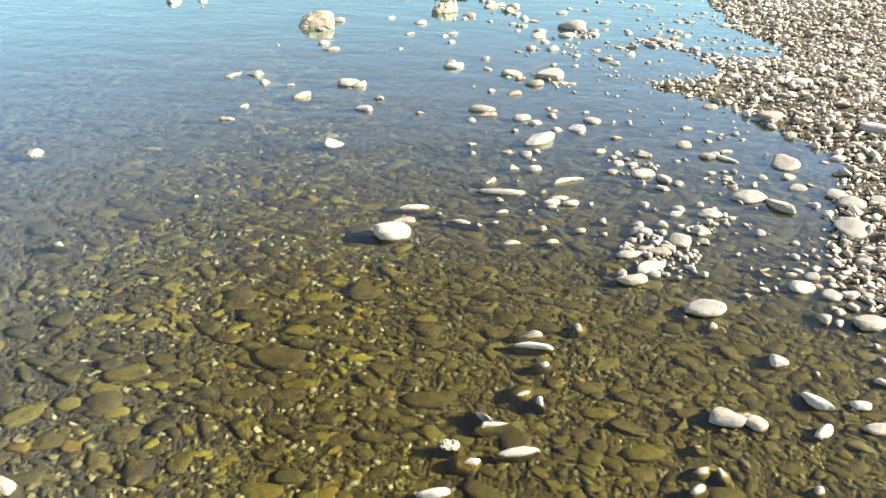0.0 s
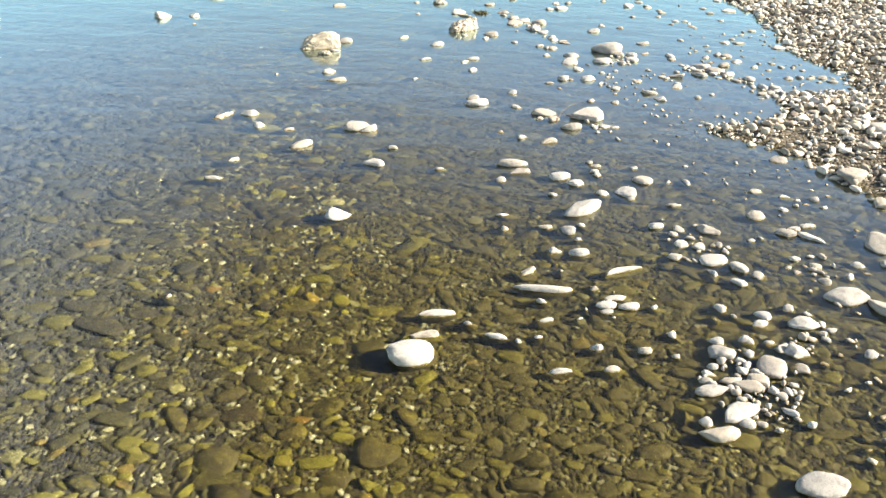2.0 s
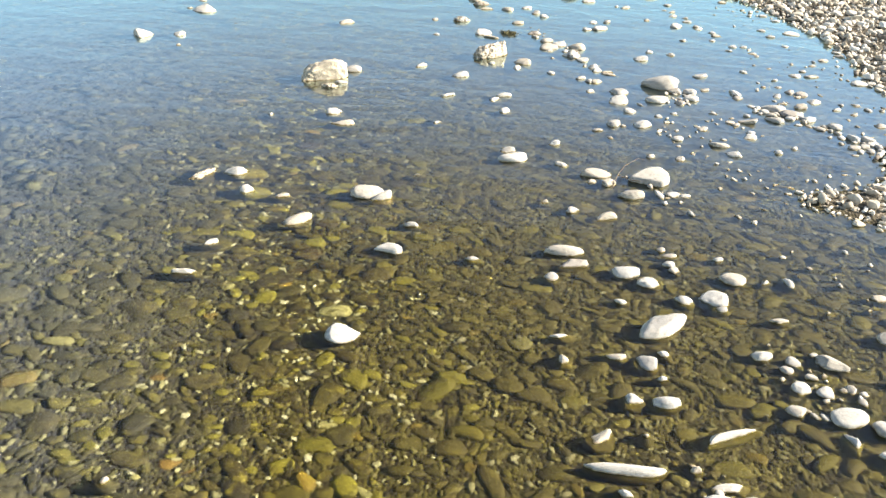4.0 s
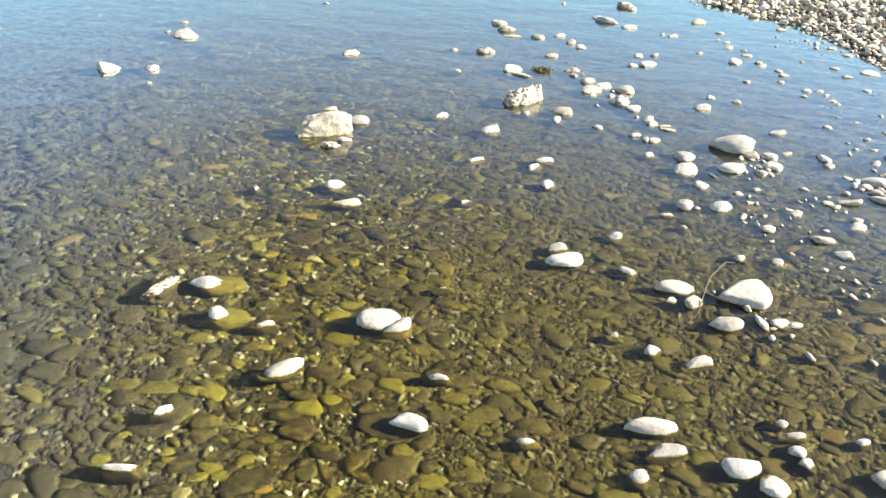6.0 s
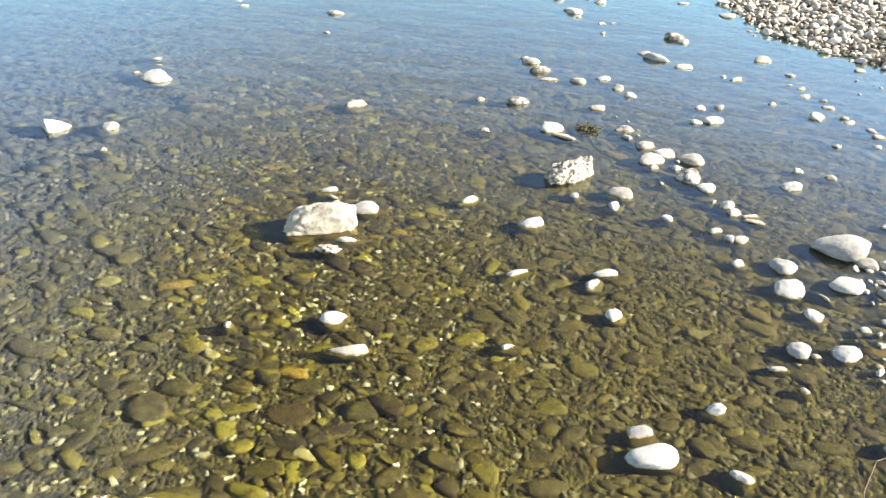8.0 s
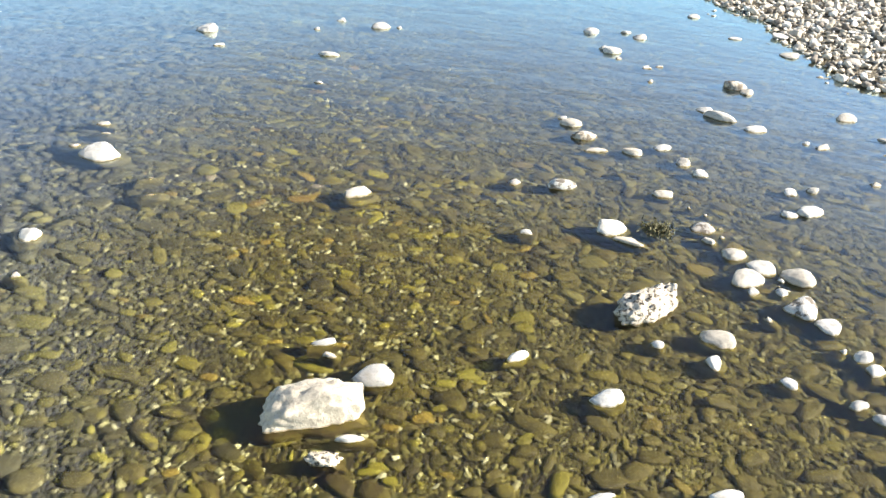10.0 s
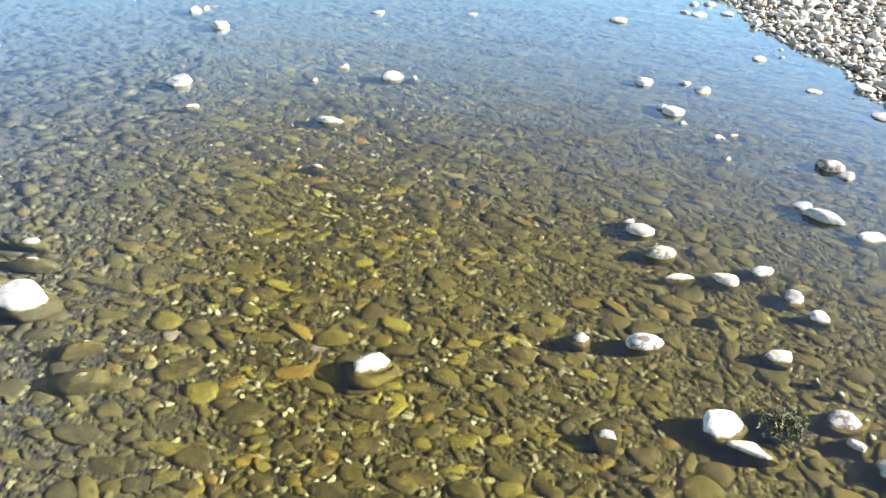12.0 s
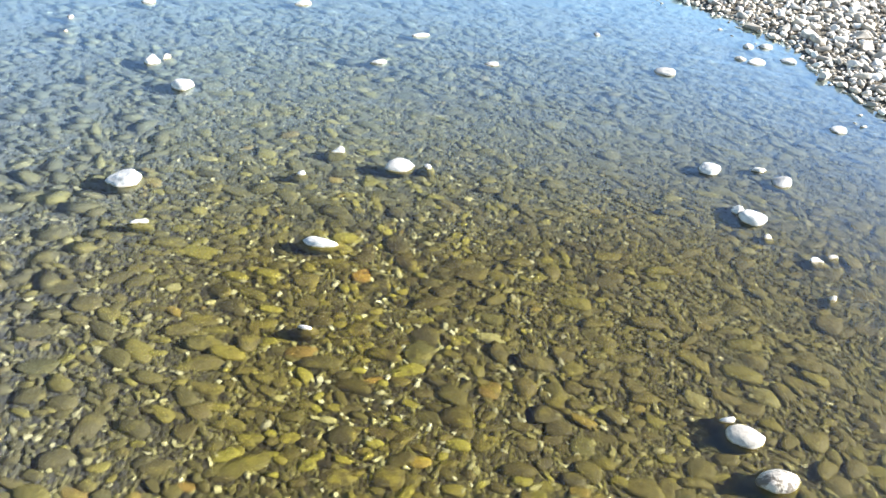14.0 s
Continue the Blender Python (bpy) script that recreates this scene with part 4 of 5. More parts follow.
def strewn(name, spots, level, seed, rise_limit, label, category, sink=0.35, flat=(0.3, 0.6), material=None, broken=0.0, smooth=True, clear=None):
    """One mesh of many stones of eight shapes at the spots, coarser where the river bed lies far from the walk."""
    rng = np.random.RandomState(seed)
    kinds = [shaped(size, seed * 50 + k, lumpy=0.34 + 0.15 * broken, square=0.7 - 0.08 * broken, facets=8 + int(4 * broken),
                    cut=(0.62 - 0.2 * broken, 0.85 - 0.1 * broken, 0.75 + 0.23 * broken)) for size in (level, 1) for k in range(8)]
    n = len(spots)
    x, y, r = spots.T
    turn = radians(6) + rng.normal(0, 0.45 + 1.5 * broken, n)
    a, b, h = r * rng.uniform(0.95, 1.45, n), r * rng.uniform(0.5, 0.9, n), r * rng.uniform(*flat, n)
    floor = bed_height(x, y)
    mid = floor + h * (1 - 2 * sink)
    if rise_limit is not None:
        wet = floor < -0.01
        mid = np.where(wet, np.minimum(mid, rise_limit - h), mid)
    if clear is not None:  # each rests on the bed and just clears the water
        top = np.maximum(floor, 0) + rng.uniform(*clear, n)
        h = (top - floor + 0.005) / 2
        mid, a, b = top - h, np.maximum(a, h), np.maximum(b, 0.8 * h)
    lean = 0.09 + 0.09 * broken
    tip, tilt = rng.normal(0, lean, n), rng.normal(0, lean, n)
    verts, faces, at = [], [], 0
    far = (floor < -0.02) & ((np.abs(x - 0.7 + 0.13 * y) > 1.8) | (y > 9.6))
    pick = rng.randint(0, 8, n) + 8 * far
    for k in range(16):
        i = np.where(pick == k)[0]
        v, f = kinds[k]
        p = v[None] * np.stack([a[i], b[i], h[i]], -1)[:, None]
        c, s = np.cos(turn[i])[:, None], np.sin(turn[i])[:, None]
        px, py = p[..., 0] * c - p[..., 1] * s, p[..., 0] * s + p[..., 1] * c
        pz = p[..., 2] + px * tip[i][:, None] + py * tilt[i][:, None]
        verts.append(np.stack([px + x[i][:, None], py + y[i][:, None], pz + mid[i][:, None]], -1).reshape(-1, 3))
        faces.append((f[None] + (at + len(v) * np.arange(len(i)))[:, None, None]).reshape(-1, 3))
        at += len(v) * len(i)
    ob = new(name, mesh_of(name, np.concatenate(verts), np.concatenate(faces), material or MANY, smooth))
    return tagged(ob, label, category, kind="stuff")


def in_sight(x, y):
    """The stretch of river that the walk overlooks."""
    mid = 0.85 - 0.11 * y
    return np.abs(x - mid) < 0.62 * (y + 0.9) + 0.35


def near_walk(x, y):
    mid = 0.7 - 0.13 * y
    return in_sight(x, y) & (np.abs(x - mid) < 2.3) & (y < 10.5)


def under(x, y):
    return in_sight(x, y) & (shore_side(x, y) > 0.06)


def on_bank(x, y):
    return in_sight(x, y) & (shore_side(x, y) < 0.05)


RIVER, BANK = (-5, 0.2, 2.8, 13.5), (0, 0.2, 4.5, 13.5)

CLUMP_SHAPES = [shaped(2, 860 + k, lumpy=0.35, square=0.68, facets=9) for k in range(12)]
HEAP = [[], []]


def pebble_clump(x, y, reach, count, size, seed, lift=0.25):
    """Small pale pebbles heaped at one spot so that they just clear the water; all heaps end up in one mesh."""
    rng = np.random.RandomState(seed)
    for k in range(count):
        px, py = x + rng.normal(0, reach), y + rng.normal(0, reach)
        r = size * rng.uniform(0.55, 1.35)
        if any((px - u) ** 2 + (py - w) ** 2 < (0.6 * (r + q)) ** 2 for u, w, q in TAKEN if abs(px - u) < 0.2):
            continue
        floor = float(bed_height(px, py))
        top = max(floor, 0.0) + r * rng.uniform(lift, lift + 0.45 + 0.5 * lift)
        h = (top - floor + 0.01) / 2
        v, f = CLUMP_SHAPES[rng.randint(12)]
        v, c = v * (r * rng.uniform(1, 1.35), r * rng.uniform(0.7, 1), h), rng.uniform(0, 6.28)
        HEAP[1].append(f + sum(len(p) for p in HEAP[0]))
        HEAP[0].append(np.stack([px + v[:, 0] * math.cos(c) - v[:, 1] * math.sin(c), py + v[:, 0] * math.sin(c) + v[:, 1] * math.cos(c), v[:, 2] + top - h], -1))
        TAKEN.append((px, py, r))


pebble_clump(1.44, 2.28, 0.04, 20, 0.013, 50, 0.6)
pebble_clump(1.43, 2.13, 0.04, 24, 0.013, 51, 0.6)
pebble_clump(1.47, 2.10, 0.04, 22, 0.013, 52, 0.6)
pebble_clump(1.53, 2.22, 0.04, 14, 0.013, 53, 0.6)
pebble_clump(1.68, 2.47, 0.04, 8, 0.012, 54, 0.7)
pebble_clump(1.35, 2.21, 0.04, 12, 0.013, 55, 0.6)
pebble_clump(1.69, 2.45, 0.09, 14, 0.016, 3)
pebble_clump(1.40, 3.08, 0.09, 26, 0.015, 4)
pebble_clump(1.84, 2.92, 0.09, 18, 0.016, 5)
pebble_clump(2.06, 2.06, 0.12, 20, 0.020, 6)
pebble_clump(2.19, 2.20, 0.12, 20, 0.020, 7)
pebble_clump(1.02, 2.59, 0.06, 8, 0.013, 8)
pebble_clump(1.20, 5.12, 0.10, 14, 0.015, 9)
pebble_clump(1.32, 5.58, 0.08, 14, 0.018, 10)
pebble_clump(1.22, 5.04, 0.08, 10, 0.014, 11)
pebble_clump(1.56, 5.26, 0.09, 14, 0.016, 12)
pebble_clump(1.08, 4.32, 0.07, 10, 0.014, 13)
pebble_clump(2.00, 5.83, 0.12, 14, 0.018, 14)
pebble_clump(1.37, 4.72, 0.10, 12, 0.014, 15)
pebble_clump(1.69, 3.76, 0.15, 16, 0.014, 16)
pebble_clump(0.60, 6.38, 0.06, 7, 0.014, 17)
pebble_clump(0.46, 6.75, 0.05, 6, 0.012, 18)
pebble_clump(2.09, 6.43, 0.18, 14, 0.014, 19)
pebble_clump(2.05, 7.78, 0.15, 12, 0.020, 20)
# a low stony bar running out from the bank
for step in range(7):
    pebble_clump(1.78 + 0.07 * step, 5.48 - 0.012 * step * step, 0.045, 12, 0.028, 30 + step)
tagged(new("heaped_pebbles", mesh_of("heaped_pebbles", np.concatenate(HEAP[0]), np.concatenate(HEAP[1]), HEAPED)),
       "small angular pale pebbles heaped in the shallows", "pebbles", kind="stuff")


LOOKS = {"olive": "olive algae-filmed", "brown": "dark brown silt-coated", "slate": "dark slate-grey", "mossy": "yellow-green algae-covered",
         "rusty": "rust-orange", "green": "grey-green", "cream": "pale cream"}
SHAPES = {name: [mesh_of("submerged_cobble", *shaped(3, 300 + k, lumpy=0.3, square=0.72, facets=8), material) for k in range(8)]
          for name, material in WET.items()}


def sunk(x, y, turn, a, b, look_name):
    """A cobble that lies wholly under water, with half-sizes a and b."""
    COUNT[0] += 1
    floor = float(bed_height(x, y))
    h = min(0.30 * min(a, b) + 0.006, (-0.004 - floor + 0.014) / 2)
    ob = new("submerged_cobble", SHAPES[look_name][COUNT[0] % 8])
    ob.matrix_world = pose(x, y, floor - 0.018 + h, 0, 0, turn) @ Matrix.Diagonal((a * 1.05, b * 1.05, h, 1))
    TAKEN.append((x, y, 0.75 * max(a, b)))
    size = "large flat" if max(a, b) > 0.055 else "flat"
    return tagged(ob, f"{size} {LOOKS[look_name]} cobble under clear water", "stone", "submerged cobbles")


sunk(-0.295, 1.241, 16, 0.070, 0.049, "mossy")
sunk(0.147, 1.365, 16, 0.079, 0.064, "brown")
sunk(-0.145, 1.227, 8, 0.059, 0.031, "olive")
sunk(-0.078, 1.280, -38, 0.045, 0.021, "brown")
sunk(-0.015, 1.187, 8, 0.050, 0.034, "slate")
sunk(-0.287, 1.099, 24, 0.061, 0.048, "olive")
sunk(-0.373, 0.936, 16, 0.044, 0.034, "mossy")
sunk(-0.188, 0.983, 8, 0.046, 0.034, "brown")
sunk(0.221, 1.205, 8, 0.058, 0.035, "olive")
sunk(0.639, 1.236, 22, 0.077, 0.045, "brown")
sunk(-0.638, 1.482, 28, 0.051, 0.051, "olive")
sunk(0.327, 1.779, -25, 0.071, 0.059, "olive")
sunk(0.091, 1.882, 9, 0.037, 0.019, "rusty")
sunk(0.306, 1.885, 8, 0.042, 0.019, "mossy")
sunk(-0.082, 1.878, 8, 0.063, 0.033, "brown")
sunk(0.134, 0.919, 37, 0.036, 0.024, "mossy")
sunk(0.242, 0.892, 7, 0.059, 0.012, "olive")
sunk(0.253, 0.836, 8, 0.057, 0.032, "mossy")
sunk(0.015, 0.904, 7, 0.037, 0.044, "mossy")
sunk(-0.089, 0.859, 7, 0.043, 0.052, "brown")
sunk(-0.408, 1.303, 8, 0.044, 0.027, "slate")
sunk(0.198, 1.031, 8, 0.023, 0.018, "mossy")
sunk(0.248, 1.262, 8, 0.043, 0.024, "mossy")
sunk(0.359, 1.276, 8, 0.031, 0.024, "mossy")
sunk(-0.342, 0.847, 9, 0.020, 0.025, "slate")
sunk(-0.209, 0.884, 8, 0.030, 0.036, "mossy")
sunk(0.482, 1.362, -15, 0.047, 0.034, "olive")
sunk(0.040, 1.561, 9, 0.038, 0.024, "olive")
sunk(0.247, 1.676, 8, 0.049, 0.034, "olive")
sunk(-0.081, 1.684, 8, 0.069, 0.053, "olive")
sunk(0.412, 1.041, 8, 0.039, 0.027, "olive")
sunk(0.689, 0.960, 8, 0.023, 0.033, "mossy")
sunk(0.752, 1.097, 7, 0.035, 0.036, "mossy")
sunk(0.831, 1.111, 7, 0.024, 0.020, "mossy")
sunk(1.016, 1.365, 7, 0.035, 0.033, "mossy")
sunk(1.111, 1.350, 7, 0.060, 0.032, "olive")
sunk(1.321, 1.705, 8, 0.049, 0.041, "olive")
sunk(1.199, 1.722, 8, 0.059, 0.028, "olive")
sunk(1.416, 1.701, 7, 0.035, 0.033, "slate")
sunk(1.436, 1.593, 7, 0.066, 0.026, "olive")
sunk(0.872, 1.306, 8, 0.034, 0.027, "slate")
sunk(0.762, 1.179, 35, 0.053, 0.029, "slate")
sunk(1.109, 1.055, 8, 0.038, 0.035, "mossy")
sunk(1.225, 1.009, 7, 0.045, 0.034, "olive")
sunk(0.973, 1.136, 8, 0.029, 0.019, "slate")
sunk(1.533, 1.488, 8, 0.045, 0.024, "olive")
sunk(1.637, 1.605, 8, 0.047, 0.034, "olive")
sunk(1.346, 1.343, 8, 0.034, 0.026, "brown")
sunk(1.636, 1.081, 7, 0.039, 0.028, "olive")
sunk(1.767, 1.077, 8, 0.030, 0.028, "olive")
sunk(1.530, 1.068, 7, 0.031, 0.027, "brown")
sunk(-1.300, 3.131, 2, 0.077, 0.051, "olive")
sunk(-0.809, 3.148, 2, 0.068, 0.044, "olive")
sunk(-0.660, 3.187, 2, 0.059, 0.035, "olive")
sunk(-0.981, 2.996, 37, 0.050, 0.036, "olive")
sunk(-0.856, 2.985, 19, 0.062, 0.023, "olive")
sunk(-0.457, 2.824, 2, 0.052, 0.044, "olive")
sunk(-0.782, 2.787, 2, 0.052, 0.033, "olive")
sunk(-0.588, 2.820, 2, 0.035, 0.020, "rusty")
sunk(-1.054, 2.652, 1, 0.057, 0.037, "brown")
sunk(-0.955, 2.705, 1, 0.030, 0.042, "slate")
sunk(-0.819, 2.576, -6, 0.062, 0.043, "brown")
sunk(-1.195, 2.577, 2, 0.039, 0.030, "mossy")
sunk(-0.805, 2.708, 2, 0.050, 0.019, "slate")
sunk(-0.702, 2.662, 1, 0.041, 0.024, "olive")
sunk(-0.527, 2.496, 15, 0.053, 0.035, "olive")
sunk(-0.361, 2.479, 28, 0.039, 0.012, "rusty")
sunk(-0.418, 2.498, 15, 0.038, 0.021, "rusty")
sunk(-0.940, 2.392, 8, 0.071, 0.026, "olive")
sunk(-0.964, 2.297, 23, 0.071, 0.029, "mossy")
sunk(-0.704, 2.232, -16, 0.098, 0.044, "brown")
sunk(-0.604, 2.315, 1, 0.057, 0.031, "brown")
sunk(-0.841, 2.337, 1, 0.058, 0.049, "brown")
sunk(-1.229, 2.375, 2, 0.036, 0.025, "olive")
sunk(-0.514, 2.289, 1, 0.036, 0.038, "mossy")
sunk(-0.986, 2.225, 1, 0.027, 0.031, "mossy")
sunk(-0.252, 2.313, 1, 0.064, 0.027, "brown")
sunk(-0.369, 2.635, 1, 0.032, 0.025, "mossy")
sunk(-0.268, 2.579, -25, 0.039, 0.018, "mossy")
sunk(-0.305, 2.275, 1, 0.042, 0.022, "olive")
sunk(-0.356, 2.223, 1, 0.041, 0.025, "brown")
sunk(-0.403, 2.375, 1, 0.044, 0.021, "olive")
sunk(-0.287, 2.898, 2, 0.054, 0.034, "olive")
sunk(-0.047, 3.979, 19, 0.073, 0.033, "mossy")
sunk(-0.326, 3.816, 11, 0.060, 0.041, "brown")
sunk(-0.772, 3.796, 11, 0.055, 0.044, "olive")
sunk(-0.334, 3.577, -15, 0.051, 0.044, "brown")
sunk(-0.105, 3.629, 4, 0.087, 0.053, "slate")
sunk(0.158, 3.723, 30, 0.061, 0.041, "mossy")
sunk(0.051, 3.850, 3, 0.077, 0.041, "brown")
sunk(-0.722, 3.515, 10, 0.076, 0.036, "slate")
sunk(-0.591, 3.508, 10, 0.045, 0.031, "olive")
sunk(-0.045, 3.485, 29, 0.069, 0.047, "olive")
sunk(0.164, 3.493, 10, 0.044, 0.028, "mossy")
sunk(-0.410, 3.381, 30, 0.076, 0.039, "slate")
sunk(-0.346, 3.460, 11, 0.044, 0.021, "brown")
sunk(0.219, 4.196, 6, 0.067, 0.038, "brown")
sunk(-0.250, 4.251, 12, 0.059, 0.035, "olive")
sunk(-0.107, 4.229, 12, 0.059, 0.037, "slate")
sunk(-0.243, 3.872, 11, 0.031, 0.032, "green")
sunk(-0.795, 4.227, 12, 0.068, 0.037, "olive")
sunk(-0.203, 3.776, 10, 0.050, 0.030, "olive")
sunk(-0.784, 3.666, 11, 0.064, 0.030, "mossy")
sunk(-1.029, 3.962, 11, 0.054, 0.046, "olive")
sunk(-0.065, 3.919, 12, 0.023, 0.017, "rusty")
sunk(-1.450, 4.659, 2, 0.075, 0.042, "brown")
sunk(-1.575, 4.545, 40, 0.050, 0.040, "olive")
sunk(-1.712, 4.466, 2, 0.032, 0.047, "olive")
sunk(-1.587, 4.427, 2, 0.061, 0.037, "olive")
sunk(-1.549, 4.172, 36, 0.042, 0.042, "slate")
sunk(-1.600, 4.318, 38, 0.045, 0.035, "olive")
sunk(-1.000, 4.488, 51, 0.058, 0.060, "olive")
sunk(-0.918, 4.351, 34, 0.077, 0.032, "olive")
sunk(-0.818, 3.976, 1, 0.045, 0.023, "slate")
sunk(-0.703, 4.061, 1, 0.061, 0.021, "olive")
sunk(-0.658, 3.960, 1, 0.041, 0.021, "slate")
sunk(-0.495, 3.944, 1, 0.044, 0.028, "brown")
sunk(-0.392, 3.967, 1, 0.030, 0.032, "brown")
sunk(-0.533, 4.065, 22, 0.071, 0.026, "olive")
sunk(-0.608, 4.544, 2, 0.073, 0.043, "brown")
sunk(-0.477, 4.504, 39, 0.071, 0.033, "slate")
sunk(-0.464, 4.225, 30, 0.052, 0.048, "olive")
sunk(-1.167, 4.160, 1, 0.040, 0.020, "slate")
sunk(-1.266, 3.816, 2, 0.041, 0.024, "slate")
sunk(-1.164, 3.801, 1, 0.034, 0.026, "olive")
sunk(-1.099, 3.856, 2, 0.020, 0.023, "mossy")
sunk(-0.973, 3.815, 1, 0.042, 0.022, "olive")
sunk(-0.230, 4.318, 9, 0.060, 0.037, "olive")
sunk(-0.072, 3.843, -5, 0.066, 0.032, "brown")
sunk(0.132, 3.874, 1, 0.039, 0.028, "olive")
sunk(0.256, 3.942, 1, 0.041, 0.020, "olive")
sunk(-0.064, 4.119, -6, 0.055, 0.027, "slate")
sunk(0.048, 4.364, 2, 0.031, 0.026, "olive")
sunk(0.339, 4.033, 1, 0.046, 0.021, "slate")
sunk(0.186, 4.104, -55, 0.033, 0.033, "olive")
sunk(0.313, 4.244, 1, 0.042, 0.031, "olive")
sunk(0.410, 4.361, 2, 0.044, 0.020, "mossy")
sunk(0.449, 4.200, -14, 0.031, 0.020, "mossy")
sunk(-0.260, 4.510, 2, 0.055, 0.028, "olive")
sunk(0.716, 4.137, 1, 0.056, 0.050, "olive")
sunk(0.882, 4.186, 1, 0.041, 0.043, "olive")
sunk(0.039, 3.967, 1, 0.045, 0.024, "slate")
sunk(0.554, 4.275, 1, 0.042, 0.028, "olive")
sunk(0.324, 3.925, 1, 0.037, 0.025, "olive")
sunk(-1.593, 6.989, 14, 0.054, 0.032, "olive")
sunk(-1.757, 6.756, 14, 0.049, 0.029, "mossy")
sunk(-1.654, 6.767, 12, 0.021, 0.020, "rusty")
sunk(-1.550, 6.711, 13, 0.033, 0.025, "cream")
sunk(-1.444, 6.710, 13, 0.049, 0.031, "green")
sunk(-1.254, 6.766, 13, 0.067, 0.023, "mossy")
sunk(-1.072, 6.808, 13, 0.052, 0.041, "mossy")
sunk(-1.109, 6.753, 14, 0.030, 0.020, "cream")
sunk(-0.932, 6.652, 40, 0.078, 0.055, "slate")
sunk(-1.139, 6.642, 34, 0.065, 0.034, "rusty")
sunk(-1.299, 6.572, 35, 0.046, 0.026, "rusty")
sunk(-1.237, 6.609, 12, 0.032, 0.022, "green")
sunk(-1.608, 6.492, 12, 0.049, 0.037, "mossy")
sunk(-1.769, 6.403, 12, 0.043, 0.032, "mossy")
sunk(-1.229, 6.466, 26, 0.066, 0.039, "slate")
sunk(-1.398, 6.378, 12, 0.058, 0.020, "slate")
sunk(-1.618, 6.312, -1, 0.068, 0.041, "slate")
sunk(-1.374, 6.306, 5, 0.065, 0.028, "mossy")
sunk(-1.226, 6.309, 12, 0.042, 0.015, "mossy")
sunk(-1.135, 6.345, 12, 0.026, 0.020, "mossy")
sunk(-1.121, 6.257, -1, 0.043, 0.026, "olive")
sunk(-1.448, 6.167, 25, 0.044, 0.028, "mossy")
sunk(-1.563, 6.143, 11, 0.045, 0.029, "olive")
sunk(-1.351, 6.221, 11, 0.040, 0.022, "mossy")
sunk(-1.268, 6.246, 12, 0.018, 0.016, "cream")
sunk(-1.687, 6.197, 12, 0.053, 0.023, "olive")
sunk(-1.649, 6.135, 11, 0.023, 0.017, "cream")
sunk(-1.216, 6.205, 12, 0.027, 0.028, "brown")
sunk(-1.037, 6.266, 12, 0.025, 0.035, "mossy")
sunk(-0.934, 6.260, 11, 0.062, 0.025, "olive")
sunk(-0.909, 6.471, 25, 0.046, 0.016, "mossy")
sunk(-0.882, 6.416, 12, 0.052, 0.028, "olive")
sunk(-0.907, 6.535, -1, 0.071, 0.034, "olive")
sunk(-0.726, 6.337, 11, 0.057, 0.026, "olive")
sunk(-0.784, 6.661, 12, 0.049, 0.022, "mossy")
sunk(-0.978, 6.955, -40, 0.045, 0.045, "brown")
sunk(-1.039, 6.898, 13, 0.044, 0.022, "green")
sunk(-1.334, 6.959, 14, 0.054, 0.031, "olive")
sunk(-1.386, 6.947, 13, 0.027, 0.035, "slate")
sunk(-1.172, 6.983, 14, 0.045, 0.028, "olive")
sunk(-0.289, 7.164, 13, 0.059, 0.038, "rusty")
sunk(-0.451, 7.095, 13, 0.068, 0.029, "olive")
sunk(0.090, 7.285, 13, 0.062, 0.042, "olive")
sunk(0.042, 7.149, 13, 0.050, 0.033, "brown")
sunk(-0.188, 7.081, 13, 0.058, 0.036, "olive")
sunk(-0.479, 6.851, 13, 0.053, 0.041, "olive")
sunk(-0.588, 6.788, 12, 0.052, 0.030, "olive")
sunk(-0.322, 6.873, 13, 0.045, 0.025, "olive")
sunk(0.013, 6.921, -2, 0.052, 0.022, "olive")
sunk(0.291, 6.918, 13, 0.046, 0.045, "slate")
sunk(-0.231, 6.591, 12, 0.049, 0.052, "olive")
sunk(-0.143, 6.528, 12, 0.055, 0.034, "olive")
sunk(0.052, 6.509, 5, 0.053, 0.042, "brown")
sunk(-0.060, 6.585, 11, 0.040, 0.026, "rusty")
sunk(-0.313, 6.456, 11, 0.053, 0.019, "mossy")
sunk(-0.502, 6.345, 11, 0.043, 0.029, "mossy")
sunk(-0.554, 6.676, 13, 0.042, 0.037, "brown")
sunk(-0.590, 6.527, 12, 0.031, 0.025, "mossy")
sunk(-0.452, 6.587, 12, 0.032, 0.026, "slate")
sunk(0.328, 6.545, 11, 0.048, 0.027, "olive")
sunk(0.571, 6.991, 12, 0.057, 0.044, "brown")
sunk(0.227, 6.943, 12, 0.056, 0.030, "olive")
sunk(-2.164, 7.814, 14, 0.057, 0.034, "slate")
sunk(-2.063, 7.758, 14, 0.049, 0.039, "olive")
sunk(-2.147, 7.620, 14, 0.054, 0.040, "olive")
sunk(-1.977, 7.725, 14, 0.036, 0.037, "mossy")
sunk(-2.057, 7.489, 13, 0.066, 0.033, "green")
sunk(-2.117, 7.567, 13, 0.030, 0.016, "cream")
sunk(-1.935, 7.379, 12, 0.043, 0.033, "olive")
sunk(-1.830, 7.324, 82, 0.068, 0.032, "olive")
sunk(-1.704, 7.767, 22, 0.058, 0.031, "olive")
sunk(-1.632, 7.600, 28, 0.062, 0.033, "olive")
sunk(-1.642, 7.743, 14, 0.050, 0.024, "mossy")
sunk(-1.583, 7.510, 13, 0.046, 0.026, "olive")
sunk(-1.511, 7.801, 14, 0.051, 0.024, "mossy")
sunk(-1.542, 7.704, 14, 0.041, 0.038, "slate")
